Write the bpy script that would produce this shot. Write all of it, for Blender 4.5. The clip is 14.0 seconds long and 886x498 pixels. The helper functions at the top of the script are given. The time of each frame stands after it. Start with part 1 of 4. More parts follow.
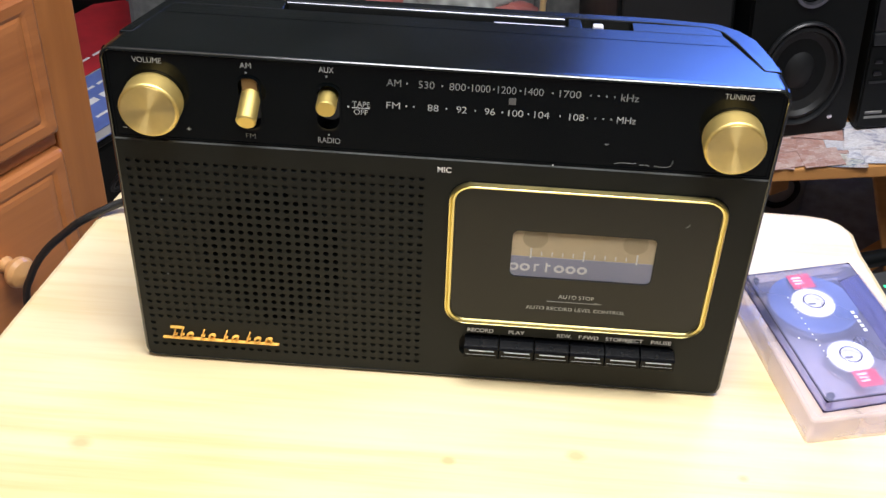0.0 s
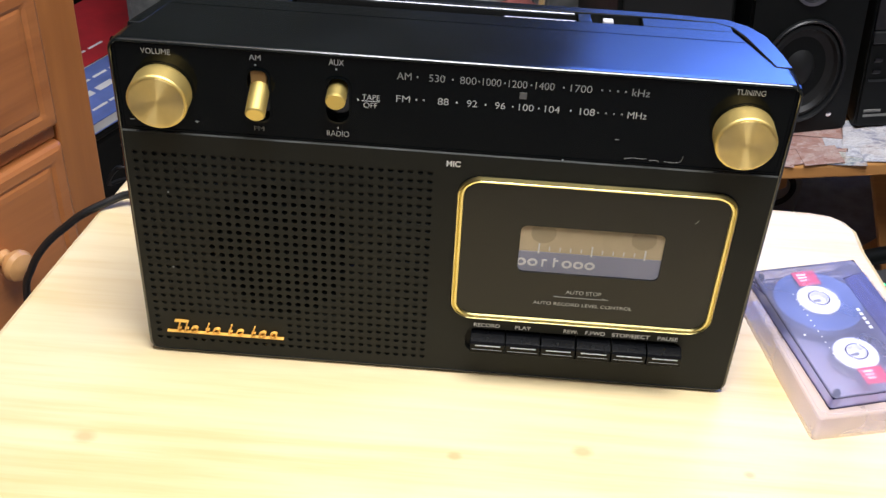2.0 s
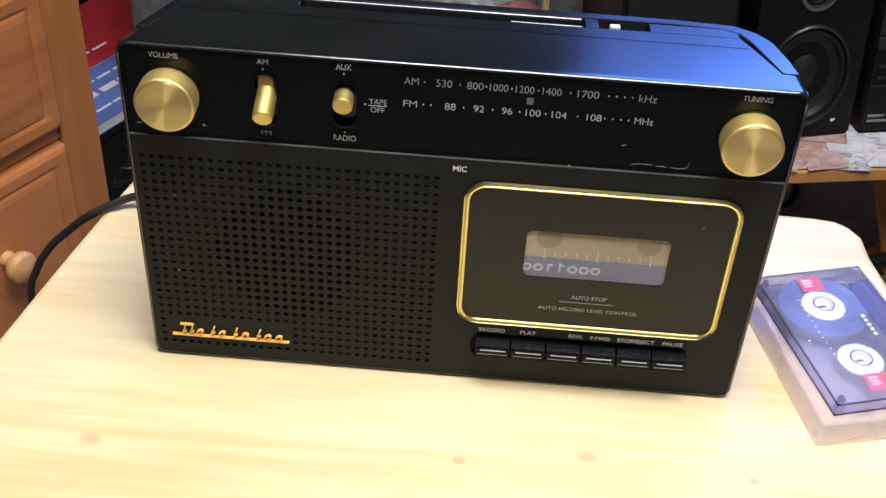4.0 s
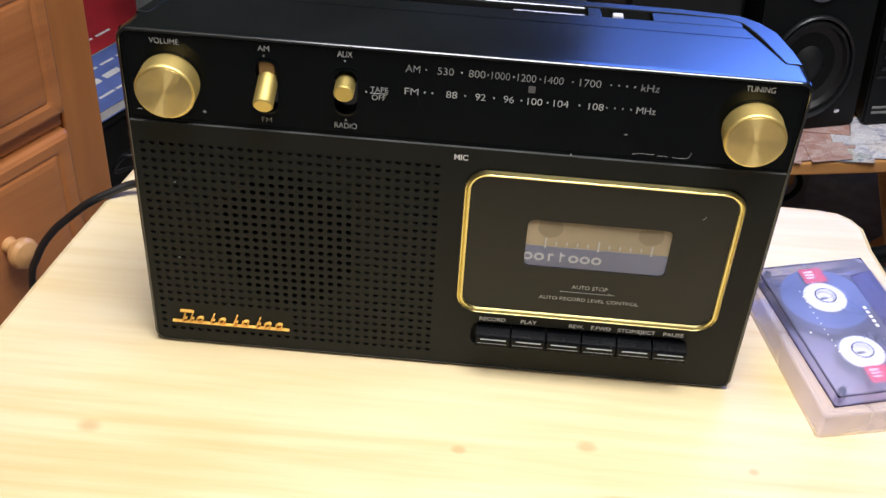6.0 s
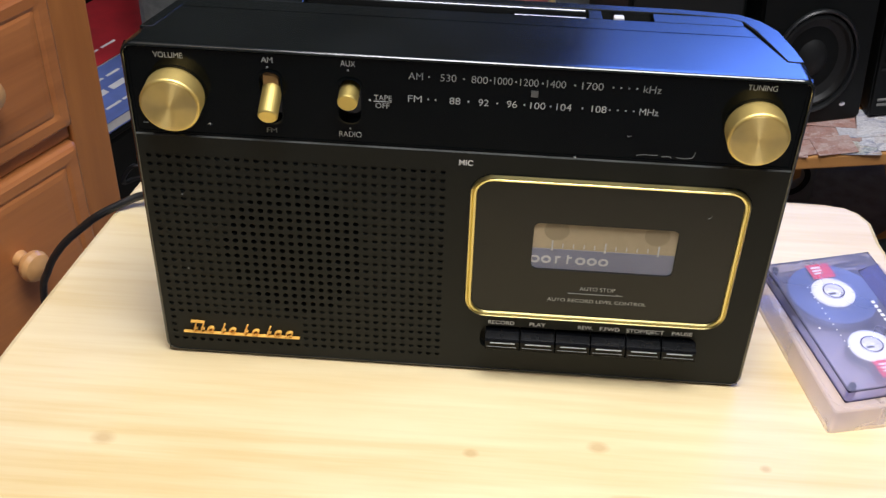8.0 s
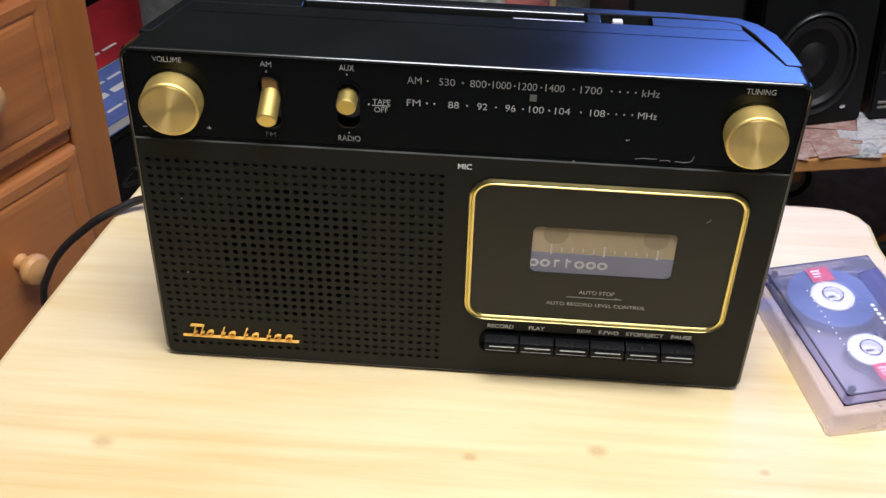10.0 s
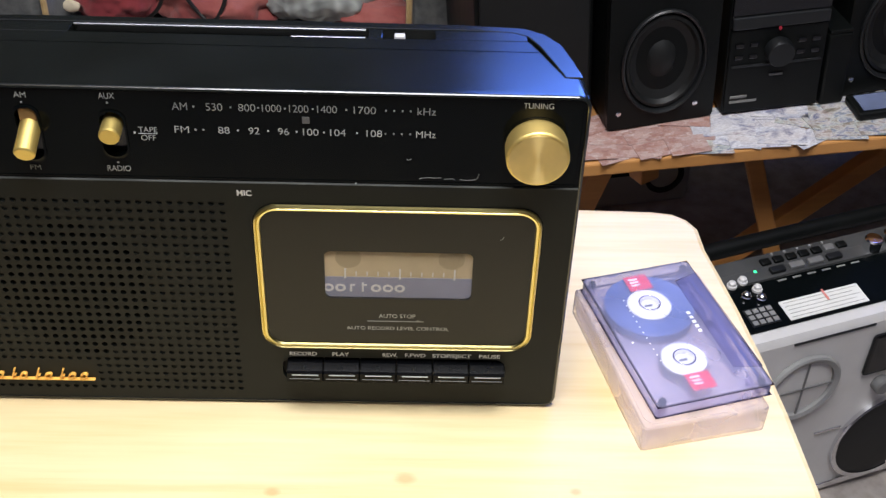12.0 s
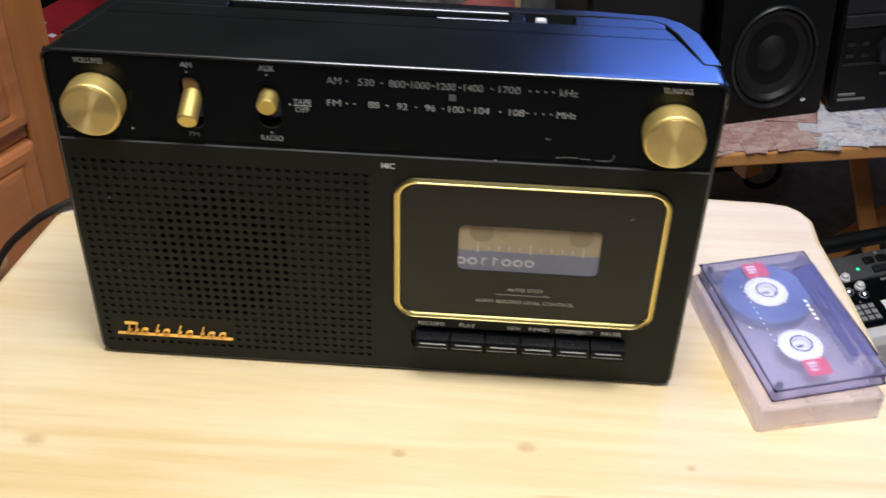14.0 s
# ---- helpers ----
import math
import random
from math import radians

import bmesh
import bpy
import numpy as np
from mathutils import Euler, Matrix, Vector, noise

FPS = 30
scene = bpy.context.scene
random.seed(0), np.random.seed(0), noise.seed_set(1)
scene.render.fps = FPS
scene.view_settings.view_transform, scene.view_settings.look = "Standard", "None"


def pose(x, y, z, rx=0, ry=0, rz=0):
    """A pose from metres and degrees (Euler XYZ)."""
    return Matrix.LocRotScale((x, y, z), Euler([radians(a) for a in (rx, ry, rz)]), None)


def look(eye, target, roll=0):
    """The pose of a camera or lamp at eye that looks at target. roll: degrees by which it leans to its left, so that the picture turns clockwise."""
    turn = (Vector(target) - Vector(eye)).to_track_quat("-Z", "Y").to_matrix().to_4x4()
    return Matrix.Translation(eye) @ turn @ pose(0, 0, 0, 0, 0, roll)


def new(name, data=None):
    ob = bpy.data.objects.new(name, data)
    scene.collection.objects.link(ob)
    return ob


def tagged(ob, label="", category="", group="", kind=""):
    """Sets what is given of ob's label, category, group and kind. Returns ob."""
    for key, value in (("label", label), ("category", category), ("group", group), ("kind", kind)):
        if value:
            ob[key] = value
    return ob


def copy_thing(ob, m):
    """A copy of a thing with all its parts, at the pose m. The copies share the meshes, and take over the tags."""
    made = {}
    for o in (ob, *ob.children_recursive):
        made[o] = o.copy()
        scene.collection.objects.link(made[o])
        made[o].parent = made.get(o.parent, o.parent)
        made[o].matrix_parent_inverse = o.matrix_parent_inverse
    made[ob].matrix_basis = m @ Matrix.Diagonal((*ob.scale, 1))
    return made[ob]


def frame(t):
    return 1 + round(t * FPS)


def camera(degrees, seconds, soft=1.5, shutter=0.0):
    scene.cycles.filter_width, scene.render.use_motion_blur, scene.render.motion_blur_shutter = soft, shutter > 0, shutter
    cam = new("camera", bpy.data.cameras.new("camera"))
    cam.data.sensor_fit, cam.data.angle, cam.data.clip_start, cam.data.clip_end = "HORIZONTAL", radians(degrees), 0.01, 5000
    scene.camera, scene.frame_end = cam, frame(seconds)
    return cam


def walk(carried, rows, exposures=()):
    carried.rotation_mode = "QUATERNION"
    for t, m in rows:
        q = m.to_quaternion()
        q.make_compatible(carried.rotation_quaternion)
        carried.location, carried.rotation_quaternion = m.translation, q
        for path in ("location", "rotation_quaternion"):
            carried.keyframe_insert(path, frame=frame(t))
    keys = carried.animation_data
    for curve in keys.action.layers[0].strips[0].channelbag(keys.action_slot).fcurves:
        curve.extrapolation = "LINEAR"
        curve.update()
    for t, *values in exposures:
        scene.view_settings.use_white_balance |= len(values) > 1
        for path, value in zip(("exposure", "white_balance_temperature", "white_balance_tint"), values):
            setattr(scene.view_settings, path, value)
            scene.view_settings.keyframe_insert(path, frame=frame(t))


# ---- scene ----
cam = camera(40.66, 14.0, soft=1.4, shutter=0.9)
PATH = [
    (0.0, 0.0109, -0.4624, 0.4580, 51.40, -1.96, 3.86),
    (0.5, 0.0082, -0.4613, 0.4588, 51.53, -1.95, 3.79),
    (1.0, 0.0068, -0.4610, 0.4588, 51.57, -1.90, 3.70),
    (1.5, 0.0036, -0.4623, 0.4569, 51.34, -2.41, 3.72),
    (2.0, 0.0016, -0.4621, 0.4553, 51.27, -2.55, 3.64),
    (2.5, 0.0014, -0.4615, 0.4539, 51.21, -2.51, 3.68),
    (3.0, 0.0010, -0.4614, 0.4543, 51.36, -2.47, 3.67),
    (5.5, -0.0033, -0.4622, 0.4595, 51.08, -3.23, 4.16),
    (6.0, 0.0004, -0.4607, 0.4554, 50.82, -2.94, 4.22),
    (6.5, 0.0020, -0.4616, 0.4560, 50.59, -2.73, 4.22),
    (7.0, 0.0009, -0.4608, 0.4582, 50.68, -2.17, 3.98),
    (7.5, 0.0001, -0.4611, 0.4579, 50.80, -1.89, 3.86),
    (8.0, 0.0018, -0.4611, 0.4593, 50.83, -1.56, 3.73),
    (10.5, 0.0033, -0.4607, 0.4610, 51.00, -1.46, 3.78),
    (11.0, 0.0068, -0.4568, 0.4676, 51.47, -1.98, 1.89),
    (11.5, 0.0488, -0.4359, 0.4654, 51.46, -0.98, -0.47),
    (12.0, 0.0677, -0.4341, 0.4597, 50.84, -1.79, -0.44),
    (12.5, 0.0455, -0.4427, 0.4638, 51.25, -2.30, 0.31),
    (13.0, 0.0298, -0.4554, 0.4755, 51.01, -2.62, 2.52),
    (13.5, 0.0236, -0.4513, 0.4701, 50.25, -2.27, 3.86),
    (14.0, 0.0390, -0.4577, 0.4670, 50.36, -1.35, 3.67),
]
walk(cam, [(t, pose(x, y, z, rx, ry, rz)) for t, x, y, z, rx, ry, rz in PATH],
     exposures=((0.0, 0.26), (1.0, 0.24), (2.5, 0.13), (5.5, 0.02), (6.5, -0.02), (8.0, -0.14), (10.5, -0.12), (11.0, -0.08), (12.0, 0.05), (13.0, 0.0), (13.5, -0.03), (14.0, -0.22)))

# ---------- world and lights ----------
world = bpy.data.worlds.new("dim_room")
scene.world = world
world.use_nodes = True
world.node_tree.nodes["Background"].inputs["Color"].default_value = (0.55, 0.6, 0.75, 1)
world.node_tree.nodes["Background"].inputs["Strength"].default_value = 0.02


def area_lamp(name, eye, target, width, depth, watts, colour):
    data = bpy.data.lights.new(name, "AREA")
    data.shape, data.size, data.size_y = "RECTANGLE", width, depth
    data.energy, data.color = watts, colour
    ob = new(name, data)
    ob.matrix_world = look(eye, target)
    return ob


LAMP = (0.12, -0.27, 1.30)
area_lamp("pendant_light", (LAMP[0], LAMP[1], LAMP[2] + 0.10), (LAMP[0], LAMP[1], 0.0), 0.72, 0.72, 34.0, (0.96, 0.965, 1.0))
# added fill aimed at the ceiling; its bounce lifts the shadows
area_lamp("ceiling_bounce_fill", (LAMP[0], LAMP[1], LAMP[2] + 0.20), (LAMP[0], LAMP[1], 2.0), 0.10, 0.10, 26.0, (1.0, 0.93, 0.84))
# blue evening light in the window of the far wall
area_lamp("window_light", (0.83, 2.19, 1.085), (0.25, 0.0, 0.15), 1.18, 0.88, 36.0, (0.105, 0.24, 1.0))


# ---------- materials ----------
def mat(name, rough=0.5, metal=0.0):
    m = bpy.data.materials.new(name)
    m.use_nodes = True
    b = m.node_tree.nodes["Principled BSDF"]
    b.inputs["Roughness"].default_value = rough
    b.inputs["Metallic"].default_value = metal
    return m, m.node_tree, b


def node(nt, kind, **values):
    n = nt.nodes.new(kind)
    for k, v in values.items():
        n.inputs[k.replace("_", " ")].default_value = v
    return n


def ramp(nt, fac, stops):
    r = nt.nodes.new("ShaderNodeValToRGB")
    while len(r.color_ramp.elements) < len(stops):
        r.color_ramp.elements.new(0.5)
    for e, (p, c) in zip(r.color_ramp.elements, stops):
        e.position, e.color = p, (*c, 1)
    nt.links.new(fac, r.inputs["Fac"])
    return r.outputs["Color"]


def mapped(nt, scale, turn=(0, 0, 0)):
    tc = nt.nodes.new("ShaderNodeTexCoord")
    mp = nt.nodes.new("ShaderNodeMapping")
    mp.inputs["Scale"].default_value = scale
    mp.inputs["Rotation"].default_value = turn
    nt.links.new(tc.outputs["Object"], mp.inputs["Vector"])
    return mp.outputs["Vector"]


def noise_tex(nt, vec, scale, detail=3.0, rough=0.55, distortion=0.0):
    n = nt.nodes.new("ShaderNodeTexNoise")
    n.inputs["Scale"].default_value = scale
    n.inputs["Detail"].default_value = detail
    n.inputs["Roughness"].default_value = rough
    n.inputs["Distortion"].default_value = distortion
    nt.links.new(vec, n.inputs["Vector"])
    return n.outputs["Fac"]


def bump(nt, b, height, strength=0.2, distance=0.0005):
    n = nt.nodes.new("ShaderNodeBump")
    n.inputs["Strength"].default_value = strength
    n.inputs["Distance"].default_value = distance
    nt.links.new(height, n.inputs["Height"])
    nt.links.new(n.outputs["Normal"], b.inputs["Normal"])


def math_node(nt, op, a, c=None):
    n = nt.nodes.new("ShaderNodeMath")
    n.operation = op
    for i, v in enumerate((a, c)):
        if v is None:
            continue
        if isinstance(v, (int, float)):
            n.inputs[i].default_value = v
        else:
            nt.links.new(v, n.inputs[i])
    return n.outputs[0]


def mixed(nt, fac, a, c, blend="MIX"):
    n = nt.nodes.new("ShaderNodeMix")
    n.data_type, n.blend_type = "RGBA", blend
    for key, v in ((0, fac), (6, a), (7, c)):
        if isinstance(v, (int, float)):
            n.inputs[key].default_value = v
        elif isinstance(v, tuple):
            n.inputs[key].default_value = (*v, 1)
        else:
            nt.links.new(v, n.inputs[key])
    return n.outputs[2]


def plastic(name, colour, rough, grain=1400.0, relief=0.05, spread=0.15, spec=0.5):
    """Moulded plastic: a fine grain in the relief, faint handling marks in colour and gloss."""
    m, nt, b = mat(name, rough)
    v = mapped(nt, (1, 1, 1))
    big = noise_tex(nt, v, 22.0, 4.0)
    lo = tuple(c * (1 - spread) for c in colour)
    hi = tuple(c * (1 + spread) for c in colour)
    nt.links.new(ramp(nt, big, [(0.3, lo), (0.7, hi)]), b.inputs["Base Color"])
    r = math_node(nt, "MULTIPLY_ADD", big, 0.16)
    r.node.inputs[2].default_value = rough - 0.08
    nt.links.new(r, b.inputs["Roughness"])
    bump(nt, b, noise_tex(nt, v, grain, 2.0), relief, 0.0003)
    b.inputs["Specular IOR Level"].default_value = spec
    return m


def wood(name, light, dark, along="x", rough=0.35, grain=1.0, knots=(), coat=0.0, figure=0.28):
    """Pine: long streaks along one axis, growth bands, fine pores, and a few knots at given places."""
    m, nt, b = mat(name, rough)
    fine = {"x": (3, 60, 60), "y": (60, 3, 60), "z": (60, 60, 3)}[along]
    wide = {"x": (0.9, 9, 9), "y": (9, 0.9, 9), "z": (9, 9, 0.9)}[along]
    streak = noise_tex(nt, mapped(nt, fine), 2.2 * grain, 4.0, 0.6)
    band = noise_tex(nt, mapped(nt, wide), 2.6 * grain, 3.0, 0.5, 0.8)
    cloud = noise_tex(nt, mapped(nt, (1, 1, 1)), 6.0, 2.0)
    base = ramp(nt, band, [(0.3, dark), (0.52, light), (0.75, tuple(0.85 * a + 0.15 * d for a, d in zip(light, dark)))])
    base = mixed(nt, figure, base, ramp(nt, streak, [(0.35, dark), (0.6, light)]))
    base = mixed(nt, 0.30, base, ramp(nt, cloud, [(0.3, dark), (0.7, light)]))
    tc = nt.nodes.new("ShaderNodeTexCoord")
    for kx, ky, kz, size, squash in knots:
        d = nt.nodes.new("ShaderNodeVectorMath")
        d.operation = "SUBTRACT"
        nt.links.new(tc.outputs["Object"], d.inputs[0])
        d.inputs[1].default_value = (kx, ky, kz)
        s = nt.nodes.new("ShaderNodeVectorMath")
        s.operation = "MULTIPLY"
        nt.links.new(d.outputs[0], s.inputs[0])
        s.inputs[1].default_value = (1.0 / squash, 1.0, 1.0)
        ln = nt.nodes.new("ShaderNodeVectorMath")
        ln.operation = "LENGTH"
        nt.links.new(s.outputs[0], ln.inputs[0])
        near = math_node(nt, "DIVIDE", ln.outputs["Value"], size)
        near = math_node(nt, "ADD", near, math_node(nt, "MULTIPLY", streak, 0.5))
        k = ramp(nt, near, [(0.55, (1, 1, 1)), (1.25, (0, 0, 0))])
        base = mixed(nt, math_node(nt, "MULTIPLY", k, 0.45), base, (0.46, 0.24, 0.07))
    nt.links.new(base, b.inputs["Base Color"])
    r = math_node(nt, "MULTIPLY_ADD", streak, 0.2)
    r.node.inputs[2].default_value = rough - 0.1
    nt.links.new(r, b.inputs["Roughness"])
    b.inputs["Coat Weight"].default_value = coat
    b.inputs["Coat Roughness"].default_value = 0.32
    bump(nt, b, streak, 0.12, 0.0004)
    return m


def brushed(name, colour, rough=0.3, axis="Y", aniso=0.85):
    """Spun metal: turned rings round an axis, with the fan of light that they give."""
    m, nt, b = mat(name, rough, 1.0)
    v = mapped(nt, (1, 1, 1))
    n = noise_tex(nt, v, 90.0, 4.0)
    nt.links.new(ramp(nt, n, [(0.3, tuple(c * 0.9 for c in colour)), (0.7, colour)]), b.inputs["Base Color"])
    t = nt.nodes.new("ShaderNodeTangent")
    t.direction_type, t.axis = "RADIAL", axis
    nt.links.new(t.outputs["Tangent"], b.inputs["Tangent"])
    b.inputs["Anisotropic"].default_value = aniso
    b.inputs["Anisotropic Rotation"].default_value = 0.25
    bump(nt, b, noise_tex(nt, v, 1500.0, 2.0), 0.05, 0.0002)
    return m


def clear(name, tint, gloss_rough=0.05, haze=0.0, haze_colour=(0.9, 0.8, 0.78), ior=1.30):
    """Thin clear plastic: tinted light goes through, the surface mirrors by Fresnel, haze scatters a share."""
    m = bpy.data.materials.new(name)
    m.use_nodes = True
    nt = m.node_tree
    nt.nodes.remove(nt.nodes["Principled BSDF"])
    out = nt.nodes["Material Output"]
    tr = nt.nodes.new("ShaderNodeBsdfTransparent")
    tr.inputs["Color"].default_value = (*tint, 1)
    body = tr.outputs[0]
    if haze > 0:
        df = nt.nodes.new("ShaderNodeBsdfDiffuse")
        df.inputs["Color"].default_value = (*haze_colour, 1)
        tl = nt.nodes.new("ShaderNodeBsdfTranslucent")
        tl.inputs["Color"].default_value = (*haze_colour, 1)
        both = nt.nodes.new("ShaderNodeMixShader")
        both.inputs["Fac"].default_value = 0.5
        nt.links.new(df.outputs[0], both.inputs[1])
        nt.links.new(tl.outputs[0], both.inputs[2])
        mx = nt.nodes.new("ShaderNodeMixShader")
        sc = noise_tex(nt, mapped(nt, (1, 1, 1)), 18.0, 2.0)
        nt.links.new(math_node(nt, "MULTIPLY", math_node(nt, "ADD", sc, 0.5), haze), mx.inputs["Fac"])
        nt.links.new(body, mx.inputs[1])
        nt.links.new(both.outputs[0], mx.inputs[2])
        body = mx.outputs[0]
    gl = nt.nodes.new("ShaderNodeBsdfGlossy")
    gl.inputs["Roughness"].default_value = gloss_rough
    fr = nt.nodes.new("ShaderNodeFresnel")
    fr.inputs["IOR"].default_value = ior
    top = nt.nodes.new("ShaderNodeMixShader")
    nt.links.new(fr.outputs[0], top.inputs["Fac"])
    nt.links.new(body, top.inputs[1])
    nt.links.new(gl.outputs[0], top.inputs[2])
    nt.links.new(top.outputs[0], out.inputs["Surface"])
    return m


def cloth(name, c1, c2, scale=60.0, weave=900.0, check=None):
    m, nt, b = mat(name, 0.9)
    v = mapped(nt, (1, 1, 1))
    base = ramp(nt, noise_tex(nt, v, scale, 3.0), [(0.35, c1), (0.65, c2)])
    if check:
        for turn in ((0, 0, 0.3), (0, 0, 1.87)):
            w = nt.nodes.new("ShaderNodeTexWave")
            w.inputs["Scale"].default_value = check
            w.inputs["Distortion"].default_value = 1.5
            nt.links.new(mapped(nt, (1, 1, 1), turn), w.inputs["Vector"])
            base = mixed(nt, math_node(nt, "MULTIPLY", w.outputs["Fac"], 0.45), base, tuple(0.35 * c for c in c1))
    nt.links.new(base, b.inputs["Base Color"])
    bump(nt, b, noise_tex(nt, v, weave, 2.0), 0.4, 0.001)
    b.inputs["Sheen Weight"].default_value = 0.2
    return m


def glow(name, colour, strength):
    m, nt, b = mat(name, 0.4)
    b.inputs["Base Color"].default_value = (*colour, 1)
    b.inputs["Emission Color"].default_value = (*colour, 1)
    b.inputs["Emission Strength"].default_value = strength
    return m


M_TABLE = wood("varnished_pine", (0.82, 0.69, 0.425), (0.66, 0.465, 0.19), "x", 0.50, coat=0.42, figure=0.45,
               knots=((0.0664, -0.049, 0, 0.006, 1.5), (0.002, -0.0587, 0, 0.0045, 1.4), (-0.1835, -0.0647, 0, 0.007, 1.6),
                      (0.083, -0.083, 0, 0.007, 3.0), (0.150, -0.056, 0, 0.004, 1.3)))
M_CHEST = wood("orange_pine", (0.52, 0.195, 0.058), (0.28, 0.085, 0.022), "x", 0.34, coat=0.6)
M_STILE = wood("orange_pine_upright", (0.46, 0.175, 0.045), (0.29, 0.095, 0.024), "z", 0.36, coat=0.4)
M_KNOB = wood("turned_pine", (0.66, 0.36, 0.14), (0.48, 0.22, 0.07), "y", 0.35, coat=0.3)
M_BENCH = wood("bench_pine", (0.60, 0.29, 0.09), (0.36, 0.15, 0.045), "x", 0.45)
M_LEG = wood("dark_pine", (0.34, 0.15, 0.05), (0.2, 0.08, 0.025), "z", 0.5)
M_SHELL = plastic("black_satin_plastic", (0.0066, 0.0078, 0.0066), 0.18, relief=0.04, spec=1.0)
M_FRONT = plastic("black_matt_plastic", (0.0078, 0.0092, 0.0086), 0.46, relief=0.12, spec=0.19)
M_PANEL = plastic("black_gloss_plastic", (0.0024, 0.0035, 0.0037), 0.14, relief=0.0, spec=0.18)
M_DOOR = plastic("smoked_brown_plastic", (0.0088, 0.0085, 0.0070), 0.46, relief=0.06, spec=0.4)
M_KEY = plastic("black_key_plastic", (0.0026, 0.0029, 0.0036), 0.26, relief=0.02, spec=0.16)
M_PIT = plastic("dark_recess", (0.004, 0.004, 0.004), 0.7)
M_BLACK = plastic("black_hifi_plastic", (0.0028, 0.0035, 0.0033), 0.48, spec=0.22)
M_CONE = plastic("black_paper_cone", (0.0032, 0.0038, 0.0038), 0.58, grain=500.0, relief=0.2)
M_RIM = plastic("charcoal_rim", (0.009, 0.010, 0.011), 0.38)
M_STRIP = plastic("weathered_grey", (0.055, 0.056, 0.056), 0.38, spread=0.3)
M_GLOSSY = plastic("piano_black", (0.006, 0.006, 0.007), 0.08, relief=0.0)
M_STEEL = plastic("grey_silver", (0.27, 0.27, 0.27), 0.35)
M_SILVER = plastic("silver_paint", (0.62, 0.61, 0.61), 0.35, spread=0.06)
M_GREY = plastic("grey_plastic", (0.16, 0.16, 0.16), 0.45)
M_WHITE = plastic("white_plastic", (0.82, 0.82, 0.80), 0.35, spread=0.04)
M_BRASS_Z = brushed("spun_brass", (0.92, 0.71, 0.26), 0.56, "Z", 0.1)
M_BRASS_FACE = brushed("spun_brass_face", (0.95, 0.75, 0.33), 0.40, "Z", 0.85)
M_LEVER = plastic("satin_brass", (0.74, 0.58, 0.20), 0.56, relief=0.04, spread=0.06)
M_LEVER.node_tree.nodes["Principled BSDF"].inputs["Metallic"].default_value = 1.0
M_GOLD = plastic("gold_trim", (0.75, 0.64, 0.27), 0.30, relief=0.02, spread=0.08)
M_GOLD.node_tree.nodes["Principled BSDF"].inputs["Metallic"].default_value = 1.0
M_BRONZE = plastic("worn_bronze", (0.30, 0.17, 0.06), 0.6, relief=0.05, spread=0.3)
M_CHROME = plastic("chrome", (0.80, 0.80, 0.82), 0.14, relief=0.0, spread=0.05)
M_CHROME.node_tree.nodes["Principled BSDF"].inputs["Metallic"].default_value = 1.0
M_DULLCHROME = plastic("dull_chrome", (0.25, 0.25, 0.28), 0.42, relief=0.02, spread=0.1)
M_DULLCHROME.node_tree.nodes["Principled BSDF"].inputs["Metallic"].default_value = 1.0
M_BADGE = plastic("amber_badge", (0.90, 0.50, 0.10), 0.35, spread=0.2)
M_INK = plastic("white_print", (0.44, 0.45, 0.45), 0.6, relief=0.0, spread=0.12)
M_KEYPRINT = plastic("pale_key_print", (0.62, 0.63, 0.64), 0.6, relief=0.0, spread=0.2)
# paler grey that paints the lamp's highlight along the front panel edge
M_EDGE_LIGHT = plastic("edge_highlight", (0.075, 0.078, 0.075), 0.4, relief=0.1, spread=0.5)
M_INKDIM = plastic("dulled_print", (0.26, 0.27, 0.27), 0.6, relief=0.0, spread=0.15)
M_DIM = plastic("grey_print", (0.20, 0.20, 0.19), 0.6, relief=0.0)
M_POINTER = plastic("grey_pointer", (0.12, 0.12, 0.12), 0.5)
M_TAN = plastic("tan_label", (0.62, 0.50, 0.31), 0.6, spread=0.3)
M_HUBTAN = plastic("shaded_tan", (0.48, 0.38, 0.23), 0.6)
M_BLUE = plastic("slate_blue_label", (0.29, 0.30, 0.41), 0.55)
M_PALE = plastic("pale_print", (0.78, 0.77, 0.78), 0.6)
M_LENS = clear("clear_window", (0.96, 0.95, 0.94), 0.08, 0.10, (0.62, 0.58, 0.54))
M_CASSETTE = clear("violet_clear_plastic", (0.86, 0.85, 0.94), 0.06, 0.36, (0.55, 0.56, 0.82))
M_CASE = clear("frosted_clear_plastic", (0.98, 0.95, 0.93), 0.15, 0.26, (0.95, 0.86, 0.85))
M_TAPE = plastic("blue_leader_tape", (0.075, 0.115, 0.26), 0.35, spread=0.3)
M_RED = plastic("red_label", (0.62, 0.035, 0.055), 0.45)
M_SMOKE = clear("smoked_edge", (0.30, 0.28, 0.36), 0.10)
M_DENSE = clear("dense_violet_plastic", (0.85, 0.83, 0.93), 0.25, ior=1.14)
M_CABLE = plastic("black_rubber", (0.012, 0.012, 0.012), 0.45)
M_DIAL = plastic("white_dial", (0.75, 0.75, 0.73), 0.4, spread=0.08)
M_REDMARK = plastic("red_pointer", (0.72, 0.22, 0.20), 0.4)
M_LED = glow("green_led", (0.05, 0.9, 0.35), 1.2)
M_REDLED = glow("red_led", (0.28, 0.015, 0.03), 0.05)
M_CARPET = cloth("grey_carpet", (0.22, 0.195, 0.18), (0.33, 0.295, 0.275), 45.0, 500.0)
M_WALL = plastic("dull_wall", (0.105, 0.095, 0.085), 0.85, grain=300.0, relief=0.2)
M_CEIL = plastic("ceiling_paint", (0.75, 0.74, 0.70), 0.9, grain=300.0, relief=0.2)
